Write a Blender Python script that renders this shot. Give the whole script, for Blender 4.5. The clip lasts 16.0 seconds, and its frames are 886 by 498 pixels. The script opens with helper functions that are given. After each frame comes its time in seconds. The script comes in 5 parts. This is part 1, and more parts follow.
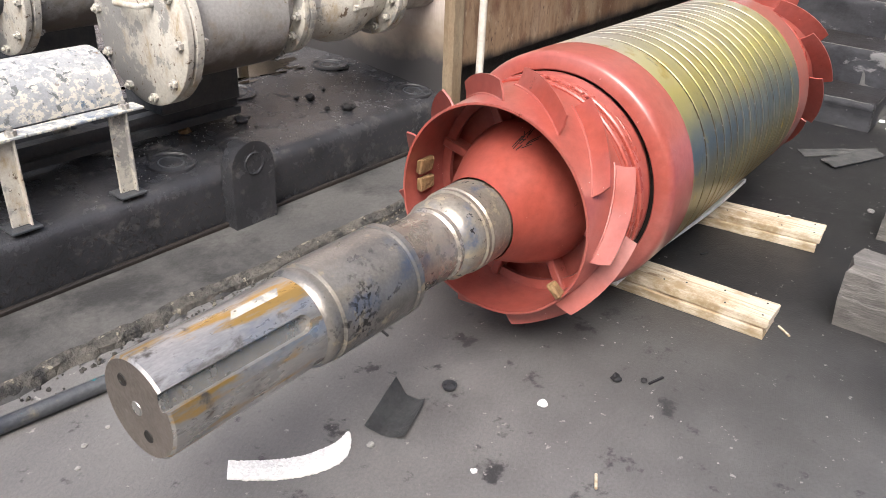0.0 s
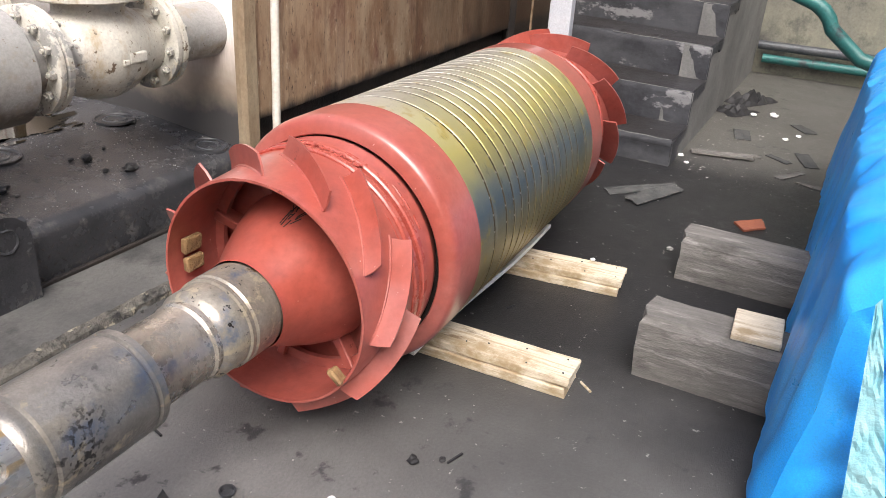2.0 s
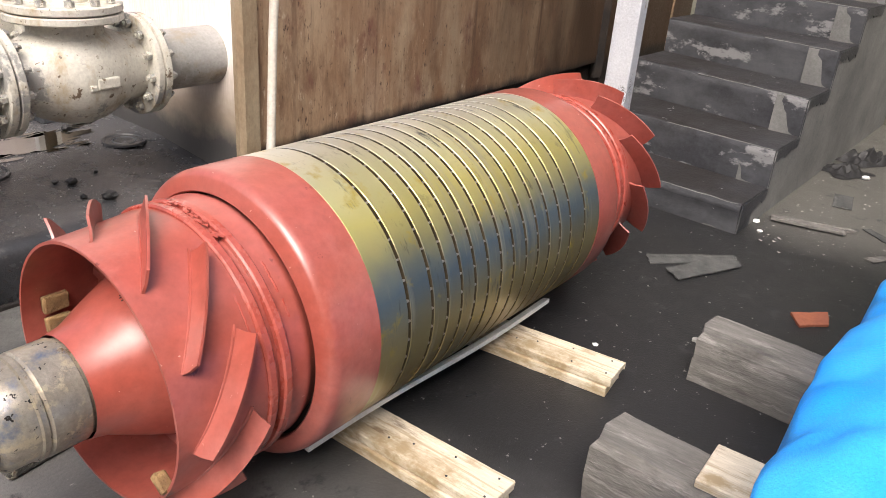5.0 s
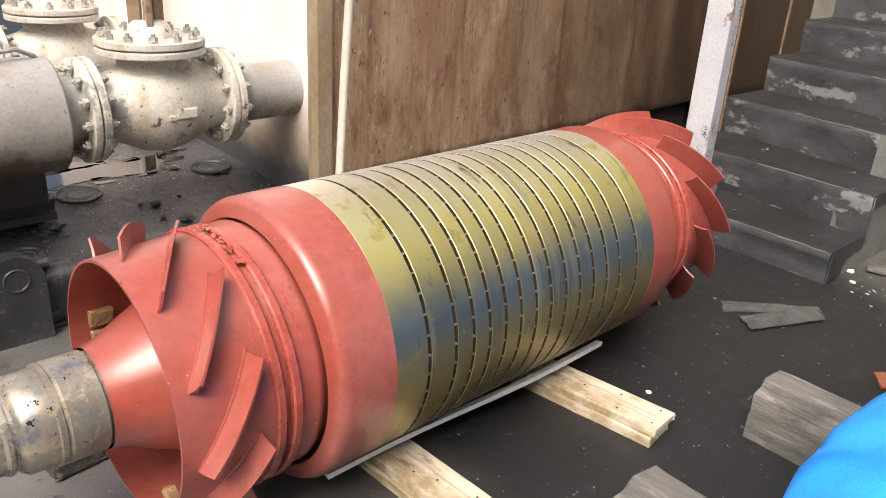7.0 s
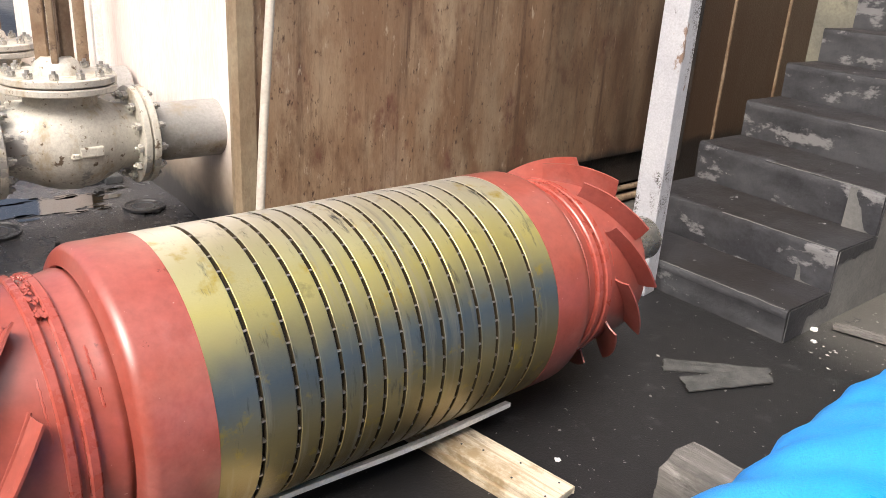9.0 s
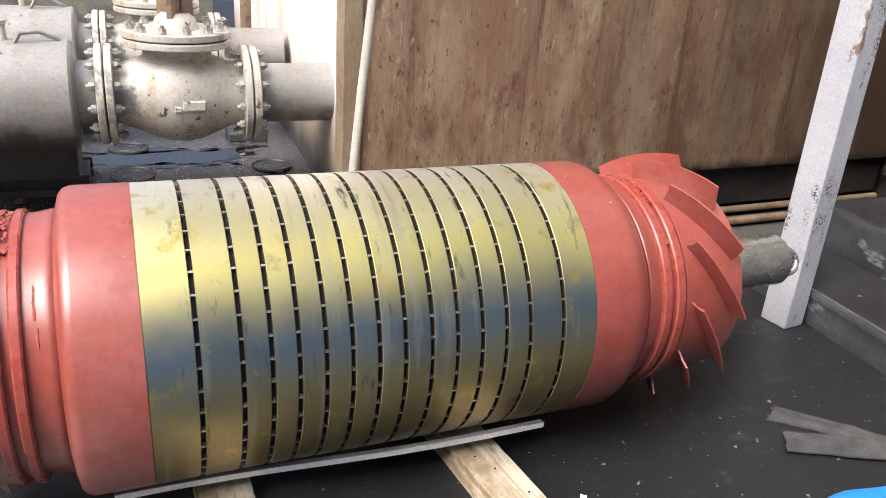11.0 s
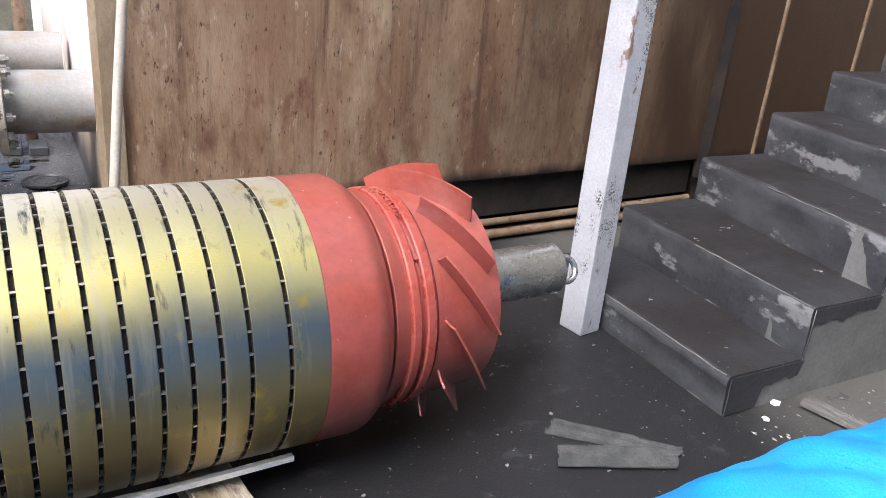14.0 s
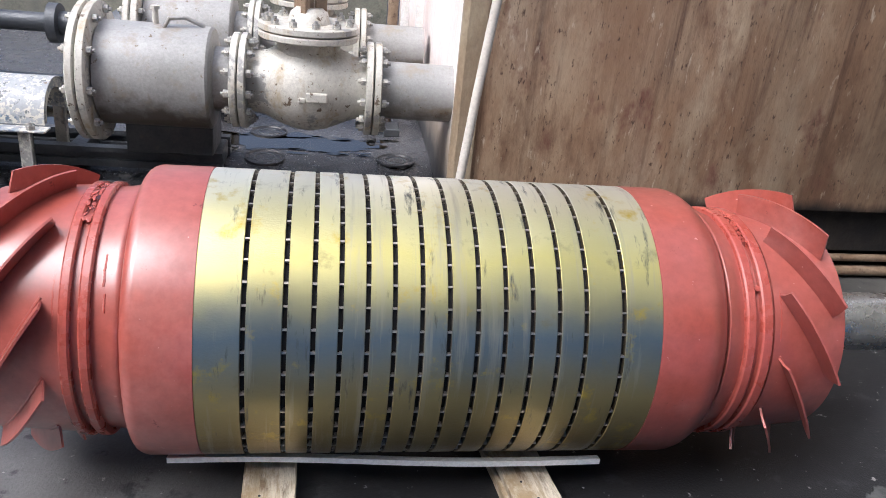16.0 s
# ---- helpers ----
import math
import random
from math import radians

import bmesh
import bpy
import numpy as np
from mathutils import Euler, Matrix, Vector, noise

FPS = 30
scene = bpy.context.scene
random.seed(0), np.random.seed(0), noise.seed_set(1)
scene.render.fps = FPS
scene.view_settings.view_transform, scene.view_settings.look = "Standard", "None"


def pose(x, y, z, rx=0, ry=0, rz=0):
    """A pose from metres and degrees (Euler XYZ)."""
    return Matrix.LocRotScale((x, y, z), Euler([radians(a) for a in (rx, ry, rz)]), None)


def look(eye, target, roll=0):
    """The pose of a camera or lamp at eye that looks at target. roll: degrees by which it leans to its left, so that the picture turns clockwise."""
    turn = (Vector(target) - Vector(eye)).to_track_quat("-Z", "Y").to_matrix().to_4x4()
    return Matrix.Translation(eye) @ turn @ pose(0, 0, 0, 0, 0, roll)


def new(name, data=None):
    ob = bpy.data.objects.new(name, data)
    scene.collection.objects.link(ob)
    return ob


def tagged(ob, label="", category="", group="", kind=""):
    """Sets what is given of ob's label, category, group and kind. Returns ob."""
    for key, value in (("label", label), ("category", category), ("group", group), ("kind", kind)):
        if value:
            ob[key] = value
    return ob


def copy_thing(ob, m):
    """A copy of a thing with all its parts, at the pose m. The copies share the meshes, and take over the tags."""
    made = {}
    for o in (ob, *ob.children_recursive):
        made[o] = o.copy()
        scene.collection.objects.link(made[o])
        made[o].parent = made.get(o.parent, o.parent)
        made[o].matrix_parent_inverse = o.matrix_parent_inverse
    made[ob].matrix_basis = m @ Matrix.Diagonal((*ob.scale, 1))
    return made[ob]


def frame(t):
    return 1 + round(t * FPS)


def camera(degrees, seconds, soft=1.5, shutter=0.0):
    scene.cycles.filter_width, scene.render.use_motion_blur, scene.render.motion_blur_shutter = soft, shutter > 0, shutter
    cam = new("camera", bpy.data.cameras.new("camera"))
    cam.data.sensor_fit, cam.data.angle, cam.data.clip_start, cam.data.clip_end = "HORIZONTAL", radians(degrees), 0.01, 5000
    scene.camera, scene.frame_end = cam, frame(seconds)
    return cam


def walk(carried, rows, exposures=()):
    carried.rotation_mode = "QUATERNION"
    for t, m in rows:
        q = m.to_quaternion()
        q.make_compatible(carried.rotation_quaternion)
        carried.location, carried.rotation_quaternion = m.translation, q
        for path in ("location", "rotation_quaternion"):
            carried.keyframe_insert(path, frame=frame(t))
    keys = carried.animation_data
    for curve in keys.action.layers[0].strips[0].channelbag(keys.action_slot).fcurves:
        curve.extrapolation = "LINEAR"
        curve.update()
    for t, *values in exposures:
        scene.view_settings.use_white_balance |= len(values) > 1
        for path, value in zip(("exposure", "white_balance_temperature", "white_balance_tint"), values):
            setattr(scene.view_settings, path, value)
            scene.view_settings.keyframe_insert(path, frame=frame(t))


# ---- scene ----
cam = camera(59.0, 16.0, soft=0.8)
PATH = [
    (0, (-0.228, -0.436, 1.606), (1.168, 0.647, 0.669), 2.3),
    (0.5, (-0.18, -0.41, 1.608), (1.296, 0.567, 0.677), 2.2),
    (1, (-0.085, -0.482, 1.648), (1.401, 0.502, 0.741), 2.0),
    (1.5, (0.013, -0.547, 1.68), (1.58, 0.353, 0.822), 2.4),
    (2, (0.113, -0.506, 1.676), (1.73, 0.295, 0.815), 3.8),
    (2.5, (0.218, -0.414, 1.68), (1.844, 0.378, 0.826), 3.3),
    (3, (0.394, -0.557, 1.695), (1.928, 0.399, 0.839), 4.5),
    (3.5, (0.578, -0.698, 1.711), (2.062, 0.32, 0.839), 5.8),
    (4, (0.744, -0.738, 1.709), (2.228, 0.298, 0.857), 2.9),
    (4.2, (0.796, -0.788, 1.726), (2.234, 0.309, 0.873), 4.6),
    (6.5, (0.983, -0.87, 1.734), (2.419, 0.267, 0.932), 3.8),
    (7, (1.081, -1.01, 1.754), (2.337, 0.331, 0.964), 3.4),
    (7.5, (1.21, -1.058, 1.747), (2.458, 0.294, 0.963), 4.5),
    (8, (1.386, -1.201, 1.761), (2.664, 0.147, 1.018), 3.1),
    (8.2, (1.414, -1.19, 1.777), (2.726, 0.126, 1.039), 1.7),
    (10.3, (2.168, -1.299, 1.715), (2.999, 0.373, 0.999), 6.5),
    (10.5, (2.255, -1.32, 1.712), (3.042, 0.361, 0.968), 5.9),
    (11, (2.338, -1.341, 1.723), (3.018, 0.371, 0.942), 4.0),
    (11.5, (2.558, -1.34, 1.722), (3.237, 0.369, 0.935), 5.6),
    (12, (2.667, -1.338, 1.734), (3.362, 0.379, 0.98), 6.3),
    (12.5, (2.744, -1.351, 1.733), (3.583, 0.306, 0.992), 5.8),
    (13, (2.756, -1.353, 1.731), (3.604, 0.306, 1.004), 5.9),
    (13.5, (2.819, -1.372, 1.734), (3.78, 0.224, 1.005), 5.9),
    (14, (2.853, -1.369, 1.729), (3.785, 0.235, 0.982), 5.3),
    (14.5, (2.825, -1.368, 1.726), (3.606, 0.307, 0.962), 5.2),
    (15, (2.763, -1.355, 1.719), (3.368, 0.382, 0.935), 5.6),
    (15.5, (2.698, -1.361, 1.754), (3.128, 0.435, 0.974), 5.7),
    (16, (2.640, -1.362, 1.770), (2.917, 0.453, 0.952), 5.8),
]
walk(cam, [(t, look(eye, target, roll)) for t, eye, target, roll in PATH], exposures=[(0, 0.92, 6000, 10), (4.2, 0.84, 6100, 10), (6.3, 0.86, 6400, 10), (8.2, 0.84, 6400, 10), (10.3, 0.84, 6100, 10), (14.5, 0.98, 5600, 10), (16, 0.74, 5500, 10)])

# ---- light: bright overcast yard ----
world = bpy.data.worlds.new("overcast_sky")
scene.world = world
world.use_nodes = True
wn = world.node_tree.nodes
sky = wn.new("ShaderNodeTexSky")
sky.sky_type = 'NISHITA'
sky.sun_disc = False
sky.sun_elevation, sky.sun_rotation = radians(53), radians(241)
sky.air_density, sky.dust_density, sky.ozone_density = 0.8, 10.0, 0.5
wn["Background"].inputs[1].default_value = 0.15
world.node_tree.links.new(sky.outputs[0], wn["Background"].inputs[0])
sun = new("sun", bpy.data.lights.new("sun", 'SUN'))
sun.data.energy, sun.data.angle, sun.data.color = 0.9, radians(32), (1.0, 0.97, 0.93)
sun.matrix_world = look((0, 0, 0), (0.66, 0.36, -1.0))

# ---- materials ----
def surface(name, base, second, scale=6.0, rough=0.6, metal=0.0, bump=0.15, fine=60.0, third=None, third_at=0.62, third_scale=2.5,
            stretch=(1, 1, 1), rough_span=0.15, sharp=0.12, tint=0.0, coat=0.0):
    """Base and second colour mixed by broad clouds, a third in patches with its own edge, fine grain in relief and gloss."""
    m = bpy.data.materials.new(name)
    m.use_nodes = True
    nt = m.node_tree
    n, link = nt.nodes, nt.links.new
    b = n["Principled BSDF"]
    co = n.new("ShaderNodeTexCoord")
    mp = n.new("ShaderNodeMapping")
    mp.inputs["Scale"].default_value = stretch
    link(co.outputs["Object"], mp.inputs[0])

    def clouds(s, detail=6.0, rgh=0.6, offset=0.0):
        t = n.new("ShaderNodeTexNoise")
        t.inputs["Scale"].default_value, t.inputs["Detail"].default_value, t.inputs["Roughness"].default_value = s, detail, rgh
        if offset:
            o = n.new("ShaderNodeVectorMath")
            o.inputs[1].default_value = (offset, offset * 1.7, -offset)
            link(mp.outputs[0], o.inputs[0])
            link(o.outputs[0], t.inputs["Vector"])
        else:
            link(mp.outputs[0], t.inputs["Vector"])
        return t.outputs["Fac"]

    def ramp(fac, lo, hi):
        r = n.new("ShaderNodeMapRange")
        r.inputs[1].default_value, r.inputs[2].default_value = lo, hi
        link(fac, r.inputs[0])
        return r.outputs[0]

    def mix(fac, a, c):
        x = n.new("ShaderNodeMix")
        x.data_type = 'RGBA'
        link(fac, x.inputs[0])
        for k, v in ((6, a), (7, c)):
            if isinstance(v, tuple):
                x.inputs[k].default_value = (*v, 1)
            else:
                link(v, x.inputs[k])
        return x.outputs[2]

    col = mix(ramp(clouds(scale), 0.35, 0.65), base, second)
    grain = clouds(fine, 3.0, 0.7, 3.1)
    if third:
        col = mix(ramp(clouds(third_scale, 9.0, 0.68, 7.7), third_at, third_at + sharp), col, third)
    v = n.new("ShaderNodeHueSaturation")
    link(col, v.inputs["Color"])
    link(ramp(grain, 0.1, 0.9), v.inputs["Value"])
    v.inputs["Value"].default_value = 1.0
    val = n.new("ShaderNodeMapRange")
    val.inputs[1].default_value, val.inputs[2].default_value, val.inputs[3].default_value, val.inputs[4].default_value = 0.2, 0.8, 0.78, 1.18
    link(grain, val.inputs[0])
    link(val.outputs[0], v.inputs["Value"])
    out = v.outputs[0]
    if tint:
        info = n.new("ShaderNodeObjectInfo")
        h2 = n.new("ShaderNodeHueSaturation")
        r2 = n.new("ShaderNodeMapRange")
        r2.inputs[3].default_value, r2.inputs[4].default_value = 1 - tint, 1 + tint
        link(info.outputs["Random"], r2.inputs[0])
        link(r2.outputs[0], h2.inputs["Value"])
        link(out, h2.inputs["Color"])
        out = h2.outputs[0]
    link(out, b.inputs["Base Color"])
    rr = n.new("ShaderNodeMapRange")
    rr.inputs[3].default_value, rr.inputs[4].default_value = max(0.03, rough - rough_span), min(1, rough + rough_span)
    link(clouds(scale * 2.3, 6.0, 0.65, 11.0), rr.inputs[0])
    link(rr.outputs[0], b.inputs["Roughness"])
    b.inputs["Metallic"].default_value = metal
    b.inputs["Coat Weight"].default_value = coat
    b.inputs["Coat Roughness"].default_value = 0.22
    bp = n.new("ShaderNodeBump")
    bp.inputs["Strength"].default_value, bp.inputs["Distance"].default_value = bump, 0.01
    mixed = n.new("ShaderNodeMath")
    mixed.operation = 'ADD'
    link(grain, mixed.inputs[0])
    link(clouds(scale * 3, 6.0, 0.6, 5.0), mixed.inputs[1])
    link(mixed.outputs[0], bp.inputs["Height"])
    link(bp.outputs[0], b.inputs["Normal"])
    return m


def layer(m, colour, lo, hi, scale, axis="", amount=0.0, detail=7, speck=0.0, offset=0.0, flip=False, face=""):
    """A further coat over a material: where clouds (or a coordinate wavering with clouds) pass from lo to hi. speck breaks it into dots."""
    nt = m.node_tree
    n, link = nt.nodes, nt.links.new
    b = n["Principled BSDF"]
    old = b.inputs["Base Color"].links[0].from_socket
    co = n.new("ShaderNodeTexCoord")
    mp = n.new("ShaderNodeMapping")
    mp.inputs["Scale"].default_value = scale
    mp.inputs["Location"].default_value = (offset, -offset, offset * 0.7)
    link(co.outputs["Object"], mp.inputs[0])
    t = n.new("ShaderNodeTexNoise")
    t.inputs["Scale"].default_value, t.inputs["Detail"].default_value, t.inputs["Roughness"].default_value = 1.0, detail, 0.66
    link(mp.outputs[0], t.inputs["Vector"])
    fac = t.outputs["Fac"]
    if axis:
        sep = n.new("ShaderNodeSeparateXYZ")
        link(co.outputs["Object"], sep.inputs[0])
        side = n.new("ShaderNodeMath")
        side.operation = 'MULTIPLY'
        side.inputs[1].default_value = -1.0 if flip else 1.0
        link(sep.outputs[axis], side.inputs[0])
        off = n.new("ShaderNodeMath")
        off.operation = 'SUBTRACT'
        off.inputs[1].default_value = 0.5
        link(fac, off.inputs[0])
        ad = n.new("ShaderNodeMath")
        ad.operation = 'MULTIPLY_ADD'
        ad.inputs[1].default_value = amount
        link(off.outputs[0], ad.inputs[0])
        link(side.outputs[0], ad.inputs[2])
        fac = ad.outputs[0]
    r = n.new("ShaderNodeMapRange")
    r.inputs[1].default_value, r.inputs[2].default_value = lo, hi
    link(fac, r.inputs[0])
    out = r.outputs[0]
    if speck:
        s = n.new("ShaderNodeTexNoise")
        s.inputs["Scale"].default_value, s.inputs["Detail"].default_value = speck, 3.0
        link(co.outputs["Object"], s.inputs["Vector"])
        q = n.new("ShaderNodeMapRange")
        q.inputs[1].default_value, q.inputs[2].default_value = 0.50, 0.56
        link(s.outputs["Fac"], q.inputs[0])
        mu = n.new("ShaderNodeMath")
        mu.operation = 'MULTIPLY'
        link(out, mu.inputs[0])
        link(q.outputs[0], mu.inputs[1])
        out = mu.outputs[0]
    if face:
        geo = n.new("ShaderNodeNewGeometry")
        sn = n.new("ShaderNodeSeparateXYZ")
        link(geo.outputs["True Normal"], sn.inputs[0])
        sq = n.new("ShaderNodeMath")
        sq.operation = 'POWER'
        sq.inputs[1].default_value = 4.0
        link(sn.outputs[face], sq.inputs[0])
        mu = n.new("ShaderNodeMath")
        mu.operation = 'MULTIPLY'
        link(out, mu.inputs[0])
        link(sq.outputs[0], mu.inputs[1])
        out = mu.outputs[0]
    x = n.new("ShaderNodeMix")
    x.data_type = 'RGBA'
    link(out, x.inputs[0])
    link(old, x.inputs[6])
    x.inputs[7].default_value = (*colour, 1)
    link(x.outputs[2], b.inputs["Base Color"])
    return m


M_FLOOR = surface("oily_concrete", (0.125, 0.122, 0.12), (0.175, 0.172, 0.166), 1.6, 0.46, 0, 0.3, 90, (0.085, 0.083, 0.084), 0.55, 1.1, sharp=0.2)
# oil-dark towards the far end, with the deep shade there painted in too
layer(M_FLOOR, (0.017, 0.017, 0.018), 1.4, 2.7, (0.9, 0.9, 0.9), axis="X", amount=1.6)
layer(M_FLOOR, (0.095, 0.092, 0.083), 5.3, 5.8, (1.6, 1.6, 1.6), axis="X", amount=0.6)
layer(M_FLOOR, (0.035, 0.035, 0.036), 0.590, 0.650, (7, 7, 7), detail=10)
layer(M_FLOOR, (0.30, 0.29, 0.27), 0.650, 0.680, (24, 24, 24), detail=8, offset=4)
M_LEDGE = surface("grey_concrete", (0.062, 0.062, 0.061), (0.105, 0.103, 0.098), 2.5, 0.7, 0, 0.35, 50, (0.034, 0.034, 0.034), 0.50, 2.0)
M_GRIT = surface("pale_grit", (0.34, 0.33, 0.31), (0.24, 0.235, 0.22), 30, 0.9)
M_BROKEN = surface("broken_concrete", (0.045, 0.043, 0.04), (0.12, 0.112, 0.095), 14, 0.9, 0, 0.9, 60, (0.02, 0.02, 0.02), 0.50, 12)
layer(M_BROKEN, (0.24, 0.22, 0.17), 0.58, 0.62, (16, 16, 16), detail=9, offset=5)
M_DECK = surface("black_deck_paint", (0.026, 0.027, 0.030), (0.050, 0.051, 0.056), 4, 0.25, 0, 0.3, 120, (0.10, 0.10, 0.105), 0.66, 6.0, sharp=0.06)
layer(M_DECK, (0.085, 0.082, 0.08), 0.570, 0.66, (11, 11, 11), detail=10)
# paler towards the back: sky sheen on the wet plate put into the colour
layer(M_DECK, (0.075, 0.075, 0.08), 2.75, 3.3, (2, 2, 2), axis="Y", amount=0.8)
M_STAIR = surface("dark_painted_concrete", (0.034, 0.035, 0.040), (0.052, 0.053, 0.059), 1.5, 0.5, 0, 0.3, 45, (0.040, 0.040, 0.043), 0.56, 3)
# treads darker, risers paler: light from the side painted in by facing
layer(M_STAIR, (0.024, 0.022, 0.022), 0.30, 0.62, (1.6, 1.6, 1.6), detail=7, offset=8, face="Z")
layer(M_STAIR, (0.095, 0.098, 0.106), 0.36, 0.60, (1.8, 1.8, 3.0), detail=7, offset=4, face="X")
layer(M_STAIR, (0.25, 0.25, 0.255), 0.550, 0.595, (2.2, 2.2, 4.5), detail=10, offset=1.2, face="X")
layer(M_STAIR, (0.34, 0.34, 0.34), 0.665, 0.685, (9, 9, 14), detail=8, offset=6)
M_STAIRSIDE = surface("grey_plaster", (0.11, 0.11, 0.108), (0.17, 0.17, 0.163), 3, 0.8, 0, 0.3, 60, (0.10, 0.10, 0.10), 0.62, 3)
M_RUSTWALL = surface("rust_stained_paint", (0.38, 0.27, 0.172), (0.26, 0.16, 0.095), 1.2, 0.45, 0, 0.3, 45, (0.56, 0.46, 0.34), 0.55, 1.1, stretch=(1.5, 1.5, 0.5), sharp=0.25)
layer(M_RUSTWALL, (0.17, 0.088, 0.048), 0.46, 0.76, (3.4, 3.4, 0.30), detail=7)
layer(M_RUSTWALL, (0.085, 0.042, 0.026), 0.52, 0.70, (11, 11, 0.6), detail=10, offset=21)
layer(M_RUSTWALL, (0.20, 0.11, 0.06), 0.46, 0.68, (1.6, 1.6, 1.0), detail=11, offset=17)
layer(M_RUSTWALL, (0.43, 0.33, 0.22), 0.50, 0.68, (2.6, 2.6, 1.1), detail=12, offset=51)
layer(M_RUSTWALL, (0.12, 0.062, 0.036), 0.52, 0.66, (3.4, 3.4, 1.3), detail=12, offset=63)
layer(M_RUSTWALL, (0.16, 0.075, 0.05), 0.57, 0.66, (3.6, 3.6, 2.0), detail=12, offset=71)
layer(M_RUSTWALL, (0.075, 0.04, 0.025), 0.590, 0.67, (44, 44, 18), detail=8, offset=27)
layer(M_RUSTWALL, (0.52, 0.43, 0.32), 0.615, 0.70, (28, 28, 8), detail=9, offset=83)
# far end darker: rust stain plus the lack of light there, painted in
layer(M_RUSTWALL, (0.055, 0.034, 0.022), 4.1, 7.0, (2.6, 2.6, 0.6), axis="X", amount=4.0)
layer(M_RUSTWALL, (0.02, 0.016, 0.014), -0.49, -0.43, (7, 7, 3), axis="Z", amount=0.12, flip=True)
M_PINK = surface("pale_pink_paint", (0.80, 0.68, 0.62), (0.84, 0.77, 0.73), 1.6, 0.6, 0, 0.1, 60, (0.62, 0.40, 0.22), 0.62, 1.6, stretch=(1, 1.5, 0.2), sharp=0.2)
layer(M_PINK, (0.33, 0.27, 0.21), -0.95, -0.62, (3, 3, 3), axis="Z", amount=0.35, flip=True)
layer(M_PINK, (0.06, 0.058, 0.058), -0.62, -0.45, (4, 4, 4), axis="Z", amount=0.25, flip=True)
M_CORNER = surface("rusty_cream_paint", (0.31, 0.25, 0.17), (0.22, 0.155, 0.095), 5, 0.6, 0, 0.4, 60, (0.10, 0.045, 0.02), 0.60, 9, stretch=(1, 1, 0.5))
M_BLACKBASE = surface("tarred_base", (0.02, 0.019, 0.019), (0.045, 0.036, 0.03), 4, 0.4, 0, 0.4, 60)
M_RED = surface("red_oxide_primer", (0.32, 0.067, 0.046), (0.35, 0.098, 0.078), 3.0, 0.36, 0, 0.03, 26, (0.41, 0.155, 0.136), 0.52, 2.2, sharp=0.25, rough_span=0.12, coat=0.6)
layer(M_RED, (0.58, 0.30, 0.26), 0.705, 0.72, (34, 34, 34), detail=4, offset=6)
layer(M_RED, (0.16, 0.03, 0.022), 0.66, 0.70, (14, 14, 14), detail=8, offset=13)
M_REDGLOSS = surface("glossy_red_varnish", (0.34, 0.060, 0.040), (0.38, 0.086, 0.064), 5.0, 0.28, 0, 0.10, 60, coat=0.3)
M_STEEL = surface("worn_shaft_steel", (0.56, 0.505, 0.43), (0.33, 0.295, 0.255), 7, 0.28, 0.7, 0.15, 110, (0.20, 0.15, 0.10), 0.60, 9, sharp=0.1)
layer(M_STEEL, (0.12, 0.14, 0.19), 0.61, 0.70, (4, 4, 4), detail=6, offset=2)
layer(M_STEEL, (0.12, 0.10, 0.08), 0.53, 0.66, (5, 5, 5), detail=10, speck=60)
layer(M_STEEL, (0.17, 0.135, 0.10), 0.54, 0.66, (16, 7, 7), detail=9, offset=31)
layer(M_STEEL, (0.50, 0.46, 0.38), 0.560, 0.680, (9, 9, 9), detail=10, offset=14)
M_STEELBRIGHT = surface("machined_steel", (0.54, 0.53, 0.50), (0.38, 0.37, 0.35), 8, 0.27, 0.8, 0.08, 120, (0.42, 0.33, 0.14), 0.62, 6)
M_WOODPALE = surface("pale_pine", (0.70, 0.63, 0.50), (0.62, 0.54, 0.41), 6, 0.7, 0, 0.3, 40, (0.42, 0.32, 0.20), 0.55, 7, stretch=(5, 0.6, 5))
layer(M_WOODPALE, (0.20, 0.14, 0.085), 0.575, 0.68, (14, 3.5, 14), detail=10)
layer(M_WOODPALE, (0.46, 0.38, 0.26), 0.53, 0.64, (50, 2.5, 50), detail=5, offset=4)
layer(M_WOODPALE, (0.36, 0.27, 0.155), 0.52, 0.62, (5, 3, 5), detail=10, offset=14)
M_WOODGREY = surface("weathered_timber", (0.19, 0.18, 0.165), (0.13, 0.123, 0.112), 7, 0.85, 0, 0.6, 60, (0.28, 0.268, 0.25), 0.55, 8, stretch=(4, 0.6, 4))
layer(M_WOODGREY, (0.11, 0.104, 0.095), 0.54, 0.68, (60, 2.6, 60), detail=6)
layer(M_WOODGREY, (0.07, 0.066, 0.06), 0.53, 0.68, (6, 3, 6), detail=9, offset=3)
M_WHITE = surface("white_plastic", (0.84, 0.83, 0.80), (0.77, 0.76, 0.72), 5, 0.5, 0, 0.05, 80)
M_COLUMN = surface("silver_column_paint", (0.50, 0.51, 0.55), (0.59, 0.60, 0.63), 4, 0.42, 0.1, 0.2, 90)
layer(M_COLUMN, (0.10, 0.09, 0.09), 0.500, 0.560, (3.5, 3.5, 1.5), detail=8, speck=130)
layer(M_COLUMN, (0.25, 0.17, 0.13), 0.640, 0.680, (8, 8, 4), detail=9, offset=5)
M_PUMP = surface("cream_pump_paint", (0.57, 0.55, 0.49), (0.46, 0.44, 0.38), 3.5, 0.42, 0, 0.25, 70, (0.40, 0.36, 0.29), 0.62, 5, sharp=0.25)
layer(M_PUMP, (0.36, 0.285, 0.18), 0.52, 0.68, (11, 11, 5), detail=9, offset=9)
